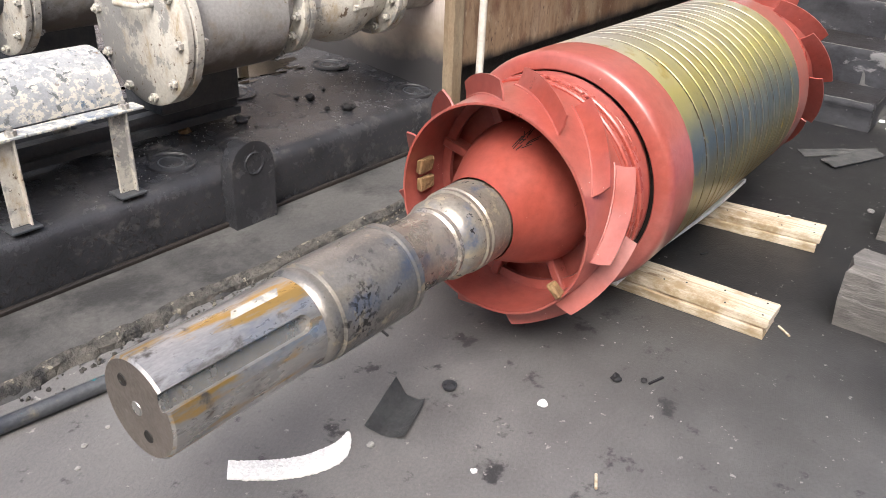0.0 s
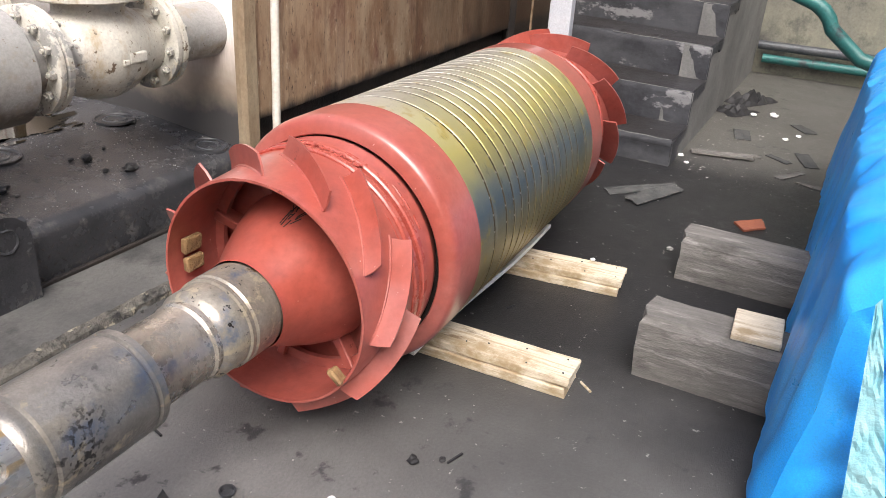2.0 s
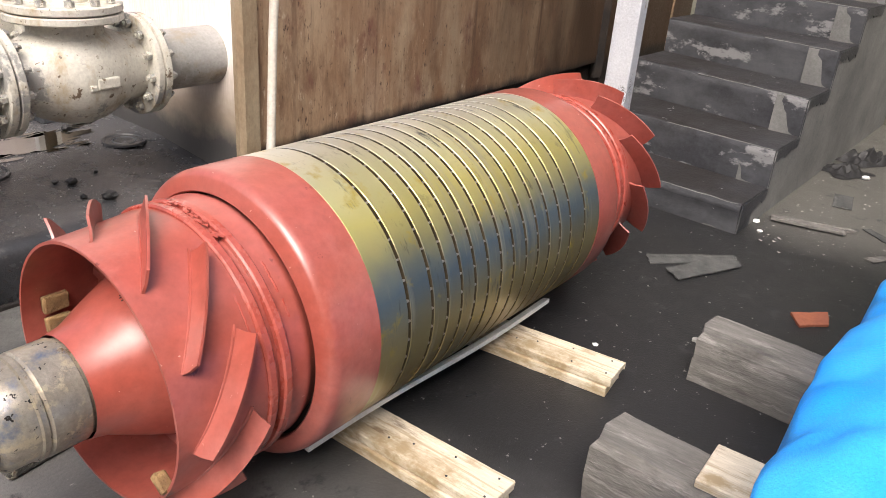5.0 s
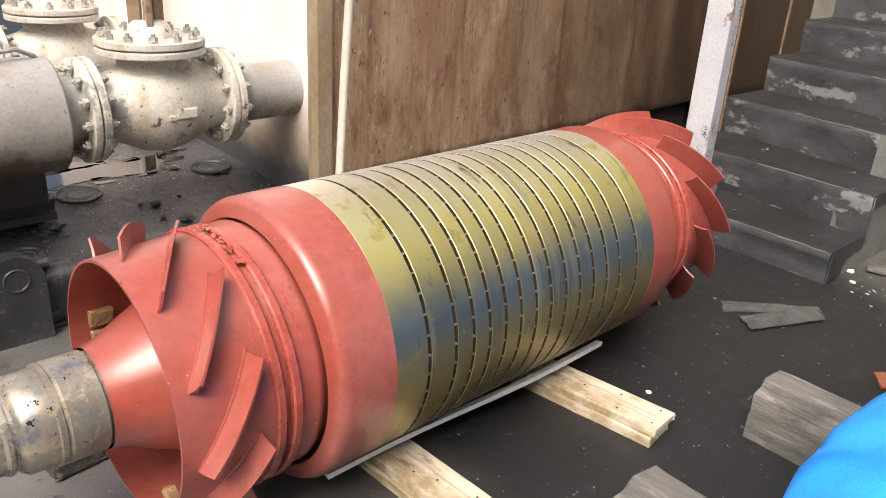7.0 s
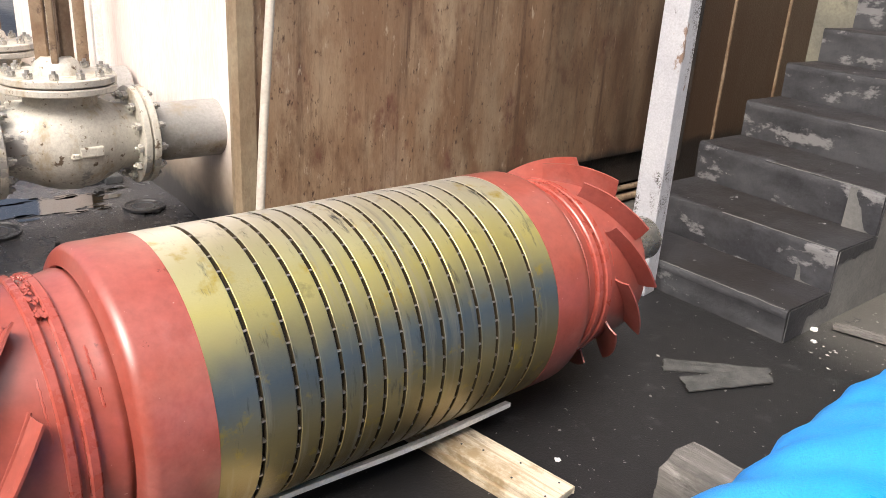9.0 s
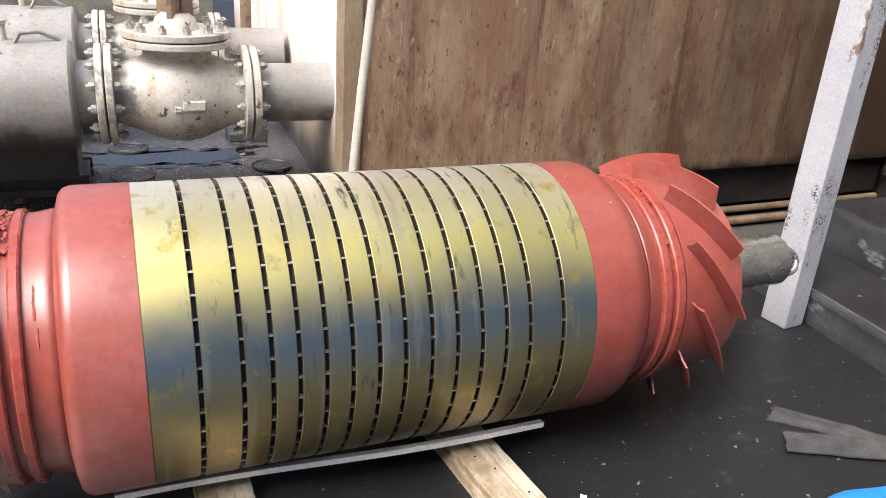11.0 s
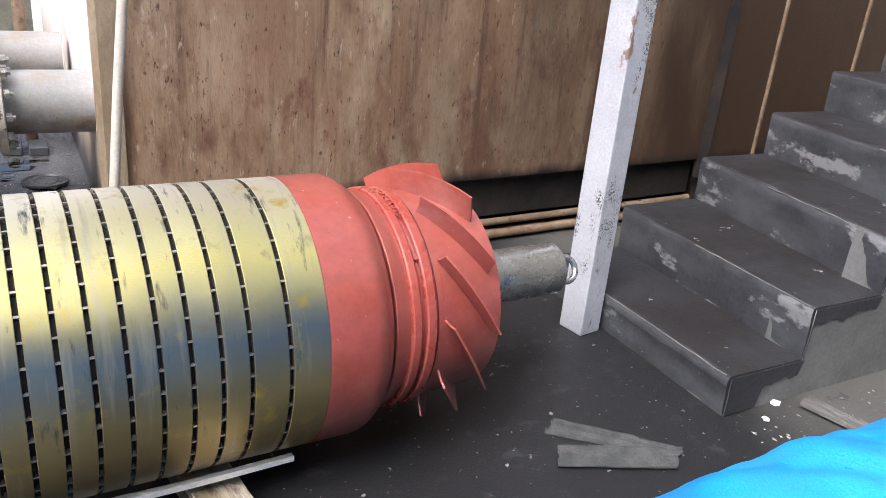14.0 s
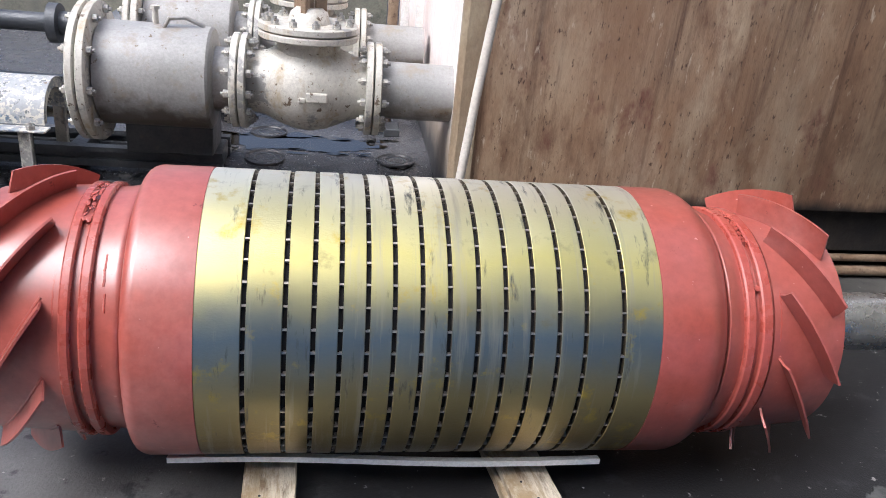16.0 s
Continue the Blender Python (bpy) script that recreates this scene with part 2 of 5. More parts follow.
layer(M_PUMP, (0.27, 0.265, 0.25), 0.54, 0.575, (4.5, 4.5, 4.5), detail=10, offset=29)
layer(M_PUMP, (0.12, 0.085, 0.055), 0.625, 0.655, (17, 17, 17), detail=10)
layer(M_PUMP, (0.15, 0.115, 0.08), 0.630, 0.665, (48, 48, 48), detail=6, offset=3)
M_PUMPGREY = surface("grey_pump_paint", (0.35, 0.345, 0.335), (0.27, 0.265, 0.25), 3.0, 0.40, 0.0, 0.08, 70, (0.22, 0.17, 0.11), 0.62, 5)
layer(M_PUMPGREY, (0.10, 0.08, 0.06), 0.03, 0.15, (6, 6, 6), axis="Z", amount=0.45, flip=True, detail=10)
layer(M_PUMPGREY, (0.25, 0.21, 0.155), 0.53, 0.72, (9, 9, 9), detail=9, offset=3)
layer(M_PUMPGREY, (0.14, 0.10, 0.06), 0.635, 0.665, (20, 20, 20), detail=10)
M_TARP = surface("blue_tarpaulin", (0.020, 0.33, 0.97), (0.055, 0.42, 0.98), 3, 0.32, 0, 0.25, 160)
M_RUBBERSHEET = surface("dusty_rubber", (0.085, 0.09, 0.092), (0.14, 0.145, 0.145), 8, 0.45, 0, 0.3, 80, (0.20, 0.20, 0.19), 0.58, 9)
M_RUBBER = surface("black_rubber", (0.03, 0.031, 0.035), (0.055, 0.057, 0.062), 8, 0.5, 0, 0.3, 80)
M_TEAL = surface("teal_paint", (0.02, 0.10, 0.095), (0.03, 0.15, 0.14), 5, 0.4, 0, 0.2, 60, (0.03, 0.035, 0.04), 0.55, 5)
# near-black standing in for shade inside the slots, drum gaps and holes
M_DARKIN = surface("dark_core", (0.012, 0.011, 0.010), (0.02, 0.018, 0.015), 8, 0.7)
M_BACKWALL = surface("stained_back_wall", (0.27, 0.265, 0.20), (0.16, 0.155, 0.13), 2, 0.8, 0, 0.3, 40, (0.08, 0.08, 0.07), 0.54, 2)


def gold_material():
    """Yellow-passivated steel: yellow crown, blue-grey belt and dull yellow below, wavering along the drum. The pale
    sky sheen on the crown and the dark underside are painted by angle.
    """
    m = surface("yellow_passivated_steel", (0.52, 0.45, 0.24), (0.44, 0.39, 0.24), 6, 0.35, 0.68, 0.10, 140, (0.40, 0.33, 0.15), 0.58, 7, stretch=(0.6, 1.4, 1.4))
    nt = m.node_tree
    n, link = nt.nodes, nt.links.new
    b = n["Principled BSDF"]
    old = b.inputs["Base Color"].links[0].from_socket
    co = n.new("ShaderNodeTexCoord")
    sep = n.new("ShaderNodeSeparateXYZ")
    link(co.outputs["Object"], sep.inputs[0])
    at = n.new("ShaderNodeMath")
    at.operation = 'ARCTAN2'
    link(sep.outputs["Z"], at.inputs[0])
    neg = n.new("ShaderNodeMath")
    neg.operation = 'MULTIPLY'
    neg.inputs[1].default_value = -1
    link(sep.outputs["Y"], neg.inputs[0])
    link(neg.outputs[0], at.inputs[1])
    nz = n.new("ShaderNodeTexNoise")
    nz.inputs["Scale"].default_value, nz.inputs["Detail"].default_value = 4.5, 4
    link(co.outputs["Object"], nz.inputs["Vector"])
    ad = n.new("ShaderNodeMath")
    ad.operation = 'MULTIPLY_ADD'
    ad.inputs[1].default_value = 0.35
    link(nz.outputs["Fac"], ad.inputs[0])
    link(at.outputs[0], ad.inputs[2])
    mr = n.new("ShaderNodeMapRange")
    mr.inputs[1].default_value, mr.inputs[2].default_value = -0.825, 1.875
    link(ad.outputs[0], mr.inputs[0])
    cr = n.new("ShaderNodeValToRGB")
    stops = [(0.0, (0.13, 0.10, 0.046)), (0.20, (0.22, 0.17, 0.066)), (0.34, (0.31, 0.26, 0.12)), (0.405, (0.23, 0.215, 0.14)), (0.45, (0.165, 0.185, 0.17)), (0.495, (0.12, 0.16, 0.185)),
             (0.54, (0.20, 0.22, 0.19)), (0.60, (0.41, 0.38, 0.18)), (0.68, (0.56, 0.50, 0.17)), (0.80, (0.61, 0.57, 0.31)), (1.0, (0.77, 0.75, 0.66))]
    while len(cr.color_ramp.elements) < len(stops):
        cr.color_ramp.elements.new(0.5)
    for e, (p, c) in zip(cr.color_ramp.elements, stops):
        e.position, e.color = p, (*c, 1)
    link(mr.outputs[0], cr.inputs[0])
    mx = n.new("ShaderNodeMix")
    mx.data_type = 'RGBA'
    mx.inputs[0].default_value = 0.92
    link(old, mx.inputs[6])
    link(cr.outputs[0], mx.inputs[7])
    info = n.new("ShaderNodeObjectInfo")
    tone = n.new("ShaderNodeMapRange")
    tone.inputs[3].default_value, tone.inputs[4].default_value = 0.86, 1.12
    link(info.outputs["Random"], tone.inputs[0])
    hs = n.new("ShaderNodeHueSaturation")
    link(tone.outputs[0], hs.inputs["Value"])
    link(mx.outputs[2], hs.inputs["Color"])
    link(hs.outputs[0], b.inputs["Base Color"])
    return m


M_COLLAR = surface("dark_scuffed_steel", (0.30, 0.28, 0.25), (0.17, 0.16, 0.15), 6, 0.32, 0.6, 0.2, 110, (0.33, 0.29, 0.23), 0.58, 6, sharp=0.15)
layer(M_COLLAR, (0.07, 0.11, 0.19), 0.60, 0.76, (5, 5, 5), detail=8, offset=2)
layer(M_COLLAR, (0.03, 0.028, 0.027), 0.51, 0.62, (6, 6, 6), detail=10, speck=70, offset=12)
layer(M_COLLAR, (0.42, 0.36, 0.26), 0.57, 0.66, (14, 14, 14), detail=9, offset=40)
M_SEAT = surface("speckled_shaft_steel", (0.44, 0.395, 0.325), (0.30, 0.265, 0.215), 8, 0.33, 0.6, 0.12, 90, (0.24, 0.21, 0.17), 0.58, 10, sharp=0.15)
layer(M_SEAT, (0.11, 0.16, 0.26), 0.55, 0.66, (5, 5, 5), detail=8, offset=14)
layer(M_SEAT, (0.50, 0.43, 0.31), 0.545, 0.60, (15, 15, 15), detail=10, offset=4)
layer(M_SEAT, (0.20, 0.13, 0.07), 0.60, 0.66, (11, 11, 11), detail=10, offset=24)
layer(M_SEAT, (0.025, 0.022, 0.02), 0.655, 0.675, (42, 42, 42), detail=3, offset=44)
M_KEYSTEEL = surface("yellow_stained_steel", (0.50, 0.48, 0.45), (0.36, 0.35, 0.335), 6, 0.30, 0.7, 0.12, 110, (0.24, 0.225, 0.21), 0.60, 8, stretch=(0.5, 1.5, 1.5), sharp=0.15)
layer(M_KEYSTEEL, (0.20, 0.23, 0.28), 0.56, 0.70, (3, 6, 6), detail=6, offset=9)
layer(M_KEYSTEEL, (0.17, 0.15, 0.13), 0.57, 0.70, (7, 22, 22), detail=10, offset=15)
layer(M_KEYSTEEL, (0.46, 0.29, 0.085), 0.52, 0.62, (3.0, 17, 17), detail=10, offset=5)
layer(M_KEYSTEEL, (0.13, 0.115, 0.10), 0.56, 0.66, (16, 16, 16), detail=10, offset=35)
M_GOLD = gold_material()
layer(M_GOLD, (0.22, 0.19, 0.10), 0.59, 0.78, (9, 9, 9), detail=10)
layer(M_GOLD, (0.52, 0.38, 0.05), 0.58, 0.72, (7, 7, 7), detail=8, offset=19)
layer(M_GOLD, (0.40, 0.37, 0.27), 0.55, 0.80, (30, 2.0, 2.0), detail=5, offset=3)
layer(M_GOLD, (0.10, 0.10, 0.085), 0.60, 0.70, (26, 5, 5), detail=9, offset=8)
M_FOAM = surface("white_foam", (0.88, 0.88, 0.86), (0.82, 0.82, 0.80), 20, 0.9, 0, 0.5, 90)
M_WATER = surface("dark_oily_water", (0.014, 0.011, 0.007), (0.02, 0.017, 0.011), 4, 0.05, 0, 0.02, 30, rough_span=0.03)
M_WATER.node_tree.nodes["Principled BSDF"].inputs["IOR"].default_value = 2.0
M_SLOTSHADE = surface("shaded_duct_wall", (0.060, 0.046, 0.026), (0.10, 0.08, 0.045), 14, 0.5, 0.4, 0.2, 80)
M_ENDFACE = surface("brown_grey_turned_steel", (0.26, 0.225, 0.195), (0.19, 0.165, 0.145), 9, 0.42, 0.6, 0.2, 90, (0.34, 0.30, 0.26), 0.6, 12)
M_BRICKRED = surface("red_scrap", (0.30, 0.10, 0.05), (0.24, 0.08, 0.045), 9, 0.8)
M_CHROME = surface("zinc_plated_steel", (0.72, 0.72, 0.70), (0.60, 0.60, 0.58), 15, 0.25, 0.9, 0.05, 90, (0.10, 0.09, 0.08), 0.62, 30)
M_SCRAP = surface("grey_cardboard_scrap", (0.045, 0.047, 0.046), (0.085, 0.085, 0.082), 14, 0.8, 0, 0.4, 60, (0.06, 0.07, 0.065), 0.58, 14)
M_CYAN = surface("pale_cyan_plastic", (0.25, 0.62, 0.72), (0.45, 0.75, 0.80), 9, 0.4, 0, 0.5, 50)
M_CLAY = surface("ochre_wood_wedge", (0.30, 0.19, 0.085), (0.16, 0.09, 0.04), 18, 0.8, 0, 0.6, 50)
M_RUSTPIPE = surface("brown_rusty_paint", (0.17, 0.105, 0.062), (0.28, 0.21, 0.14), 9, 0.6, 0, 0.4, 60, (0.06, 0.03, 0.02), 0.58, 12)
M_DARKMACH = surface("dark_machine_paint", (0.05, 0.055, 0.065), (0.09, 0.095, 0.10), 5, 0.45, 0.2, 0.3, 60, (0.16, 0.14, 0.11), 0.62, 8)
M_INK = surface("black_marker", (0.012, 0.012, 0.014), (0.02, 0.02, 0.02), 20, 0.6)

M_CONDUIT = M_DARKMACH.copy()
M_CONDUIT.name = "teal_splashed_conduit"
layer(M_CONDUIT, (0.015, 0.16, 0.18), 0.57, 0.60, (9, 9, 9), detail=8, offset=4)
for matt in (M_STAIR, M_BLACKBASE):
    matt.node_tree.nodes["Principled BSDF"].inputs["Specular IOR Level"].default_value = 0.22

# ---- mesh tools ----
def part(name, bm, material, parent=None, label="", smooth=False, kind=""):
    """Link a bmesh as one mesh object, under a thing or a part."""
    me = bpy.data.meshes.new(name)
    bmesh.ops.recalc_face_normals(bm, faces=bm.faces)
    bm.to_mesh(me)
    bm.free()
    me.materials.append(material)
    if smooth:
        me.polygons.foreach_set("use_smooth", [True] * len(me.polygons))
        me.set_sharp_from_angle(angle=radians(38))
    ob = new(name, me)
    if parent is not None:
        ob.parent = parent
    return tagged(ob, label=label, kind=kind)


def thing(name, at, label, category, group="", kind=""):
    ob = new(name)
    ob.location = at
    ob.empty_display_size = 0.05
    return tagged(ob, label, category, group, kind)


def box(bm, lo, hi, bevel=0.0, m=None, seg=1):
    lo, hi = Vector(lo), Vector(hi)
    made = bmesh.ops.create_cube(bm, size=1.0, matrix=Matrix.Translation((lo + hi) / 2) @ Matrix.Diagonal((*(hi - lo), 1)))
    vs = made["verts"]
    if bevel:
        es = list({e for v in vs for e in v.link_edges})
        r = bmesh.ops.bevel(bm, geom=es, offset=bevel, segments=seg, affect='EDGES', profile=0.5)
        vs = list({v for f in r["faces"] for v in f.verts} | {v for v in vs if v.is_valid})
    if m is not None:
        bmesh.ops.transform(bm, matrix=m, verts=[v for v in vs if v.is_valid])
    return vs


def lathe(bm, profile, seg=64, a0=0.0, a1=2 * math.pi, m=None, shut=False):
    """Turn (x, r) points about the X axis."""
    full = abs(a1 - a0 - 2 * math.pi) < 1e-6
    cols = []
    n = seg if full else seg + 1
    for i in range(n):
        a = a0 + (a1 - a0) * i / seg
        cols.append([bm.verts.new((x, r * math.cos(a), r * math.sin(a))) for x, r in profile])
    k = len(profile)
    for i in range(seg):
        p, q = cols[i], cols[(i + 1) % n]
        for j in range(k if shut else k - 1):
            j2 = (j + 1) % k
            f = [p[j], p[j2], q[j2], q[j]]
            if profile[j][1] < 1e-6:
                f = [p[j2], q[j2], p[j]]
            elif profile[j2][1] < 1e-6:
                f = [p[j], p[j2], q[j]]
            bm.faces.new(f)
    vs = [v for c in cols for v in c]
    if any(r < 1e-6 for _, r in profile):
        bmesh.ops.remove_doubles(bm, verts=vs, dist=1e-5)
        vs = [v for v in vs if v.is_valid]
    if m is not None:
        bmesh.ops.transform(bm, matrix=m, verts=vs)
    return vs


def rod(bm, a, b, r, seg=12, r2=None):
    a, b = Vector(a), Vector(b)
    m = Matrix.Translation((a + b) / 2) @ (b - a).to_track_quat('Z', 'Y').to_matrix().to_4x4()
    return bmesh.ops.create_cone(bm, cap_ends=True, segments=seg, radius1=r, radius2=r if r2 is None else r2, depth=(b - a).length, matrix=m)["verts"]


def tube(bm, pts, r, seg=10):
    """A round bar bent through the points."""
    pts = [Vector(p) for p in pts]
    rings = []
    side = None
    for i, p in enumerate(pts):
        d = (pts[min(i + 1, len(pts) - 1)] - pts[max(i - 1, 0)]).normalized()
        side = (d.orthogonal() if side is None else side - d * side.dot(d)).normalized()
        up = d.cross(side)
        rings.append([bm.verts.new(p + r * (math.cos(2 * math.pi * k / seg) * side + math.sin(2 * math.pi * k / seg) * up)) for k in range(seg)])
    for p, q in zip(rings, rings[1:]):
        for k in range(seg):
            bm.faces.new((p[k], p[(k + 1) % seg], q[(k + 1) % seg], q[k]))
    bm.faces.new(rings[0])
    bm.faces.new(rings[-1])


def prism(bm, outline, lo, hi, axis=2):
    """Extrude a closed outline of 2D points between lo and hi along an axis."""
    def at(p, h):
        q = list(p)
        q.insert(axis, h)
        return bm.verts.new(q)
    a, b = [at(p, lo) for p in outline], [at(p, hi) for p in outline]
    bm.faces.new(a)
    bm.faces.new(b)
    for i in range(len(a)):
        j = (i + 1) % len(a)
        bm.faces.new((a[i], a[j], b[j], b[i]))
    return a + b


def grid_sheet(bm, nx, ny, f):
    vs = [[bm.verts.new(f(i / nx, j / ny)) for j in range(ny + 1)] for i in range(nx + 1)]
    for i in range(nx):
        for j in range(ny):
            bm.faces.new((vs[i][j], vs[i + 1][j], vs[i + 1][j + 1], vs[i][j + 1]))
    return vs


def lump(bm, at, size, seed, flat=0.6):
    """A rough clod of dirt or debris."""
    made = bmesh.ops.create_icosphere(bm, subdivisions=2, radius=1.0)
    for v in made["verts"]:
        d = 1 + 0.55 * noise.noise(v.co * 1.7 + Vector((seed * 3.1, seed, -seed)))
        v.co = Vector(at) + Vector((v.co.x * size * d, v.co.y * size * d, (v.co.z + 0.8) * size * d * flat))
    return made["verts"]

# ---- setting ----
bm = bmesh.new()
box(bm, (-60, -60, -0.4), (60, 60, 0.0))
floor = tagged(part("floor", bm, M_FLOOR), "oil-stained concrete yard floor with painted shade towards the far end", "floor", kind="structure")

# raised concrete strip between the deck and the yard, with a broken edge
bm = bmesh.new()
rng = random.Random(4)
N = 90
top_in, top_out, low_out = [], [], []
for i in range(N + 1):
    x = -3.0 + 6.4 * i / N
    y = 1.825 + 0.028 * noise.noise(Vector((x * 3, 0, 0))) + 0.02 * noise.noise(Vector((x * 14, 3, 0)))
    low_out.append(bm.verts.new((x, y - 0.028 + 0.025 * noise.noise(Vector((x * 9, 9, 0))), 0.0)))
    top_out.append(bm.verts.new((x, y + 0.012 * noise.noise(Vector((x * 22, 5, 0))), 0.035 + 0.008 * noise.noise(Vector((x * 7, 1, 0))))))
    top_in.append(bm.verts.new((x, 2.26, 0.045)))
for i in range(N):
    bm.faces.new((low_out[i], low_out[i + 1], top_out[i + 1], top_out[i]))
    bm.faces.new((top_out[i], top_out[i + 1], top_in[i + 1], top_in[i]))
kerb = tagged(part("kerb_strip", bm, M_LEDGE), "raised grey concrete strip with a broken edge", "kerb", kind="structure")
# crumbled face of the strip, undercut and dark
bm = bmesh.new()
rows = []
for i in range(321):
    x = -3.0 + 6.4 * i / 320
    y = 1.825 + 0.028 * noise.noise(Vector((x * 3, 0, 0))) + 0.02 * noise.noise(Vector((x * 14, 3, 0)))
    row = []
    for j in range(6):
        v = j / 5
        d = 0.010 * noise.noise(Vector((x * 9, v * 3, 2))) + 0.006 * noise.noise(Vector((x * 60, v * 9, 7)))
        row.append(bm.verts.new((x, y - 0.030 + 0.040 * v + d * 0.8, 0.001 + 0.046 * v ** 0.45 + 0.006 * noise.noise(Vector((x * 33, v * 5, 4))) * v)))
    rows.append(row)
for p, q in zip(rows, rows[1:]):
    for j in range(5):
        bm.faces.new((p[j], q[j], q[j + 1], p[j + 1]))
part("broken_edge", bm, M_BROKEN, kerb, "dark crumbled edge of broken concrete")

# black skid deck under the pump line
DECK = 0.305


def deck_z(y):
    """The deck rises a little from its front edge to the pumps."""
    return DECK + 0.063 * min(1.0, max(0.0, (y - 2.30) / 0.66))


deck = tagged(new("pump_deck"), "black painted steel plate deck with rounded edge", "deck", kind="structure")
bm = bmesh.new()
prof = [(2.222, 0.0), (2.218, 0.235)] + [(2.218 + 0.075 * (1 - math.cos(a)), 0.235 + 0.068 * math.sin(a)) for a in (radians(d) for d in (15, 30, 45, 60, 75, 90))] + [(2.96, deck_z(2.96)), (6.5, deck_z(6.5)), (6.5, 0.0)]
prism(bm, prof, -4.0, 3.175, axis=0)
part("deck_plate", bm, M_DECK, deck, smooth=True)

# tank: rust-stained long wall, pale end wall, corner post, black base
tank = tagged(new("storage_tank"), "rust-stained cream painted steel tank with pale end wall", "tank", kind="structure")
WALL_Y1 = 2.38
bm = bmesh.new()
prism(bm, [(3.285, 2.228), (7.02, WALL_Y1), (7.02, 6.5), (3.30, 6.5)], 0.43, 4.2)
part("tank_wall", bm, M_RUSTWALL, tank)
bm = bmesh.new()
prism(bm, [(3.178, 2.26), (3.281, 2.26), (3.281, 6.5), (3.178, 6.5)], 0.0, 4.2)
part("end_wall", bm, M_PINK, tank)
bm = bmesh.new()
prism(bm, [(3.172, 2.225), (3.197, 2.205), (3.281, 2.205), (3.281, 2.256), (3.172, 2.256)], 0.0, 4.2)
part("corner_post", bm, M_CORNER, tank)
bm = bmesh.new()
prism(bm, [(3.30, 2.30), (7.02, 2.45), (7.02, 6.4), (3.30, 6.4)], 0.17, 0.426)
part("base", bm, M_BLACKBASE, tank)
bm = bmesh.new()
prism(bm, [(3.30, 2.50), (7.02, 2.65), (7.02, 6.4), (3.30, 6.4)], 0.0, 0.166)
part("plinth", bm, M_BLACKBASE, tank)
for zz, rr in ((0.125, 0.022), (0.045, 0.03)):
    bm = bmesh.new()
    rod(bm, (3.32, 2.30, zz), (7.4, 2.47, zz), rr)
    part("base_pipe", bm, M_RUSTPIPE, tank, smooth=True)
bm = bmesh.new()
prism(bm, [(7.055, 2.36), (8.99, 2.44), (8.99, 6.4), (7.055, 6.4)], 0.0, 4.2)
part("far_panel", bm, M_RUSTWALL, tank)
for x in (7.52, 8.45):
    bm = bmesh.new()
    y = 2.36 + 0.0413 * (x - 7.055)
    box(bm, (x - 0.012, y - 0.022, 0.0), (x + 0.012, y - 0.002, 4.2), 0.003)
    part("panel_rib", bm, M_RUSTPIPE, tank)
bm = bmesh.new()
prism(bm, [(6.99, 2.375), (7.05, 2.340), (7.05, 2.358), (6.99, 2.397)], 0.3, 4.2)
part("seam_rib", bm, M_BLACKBASE, tank)

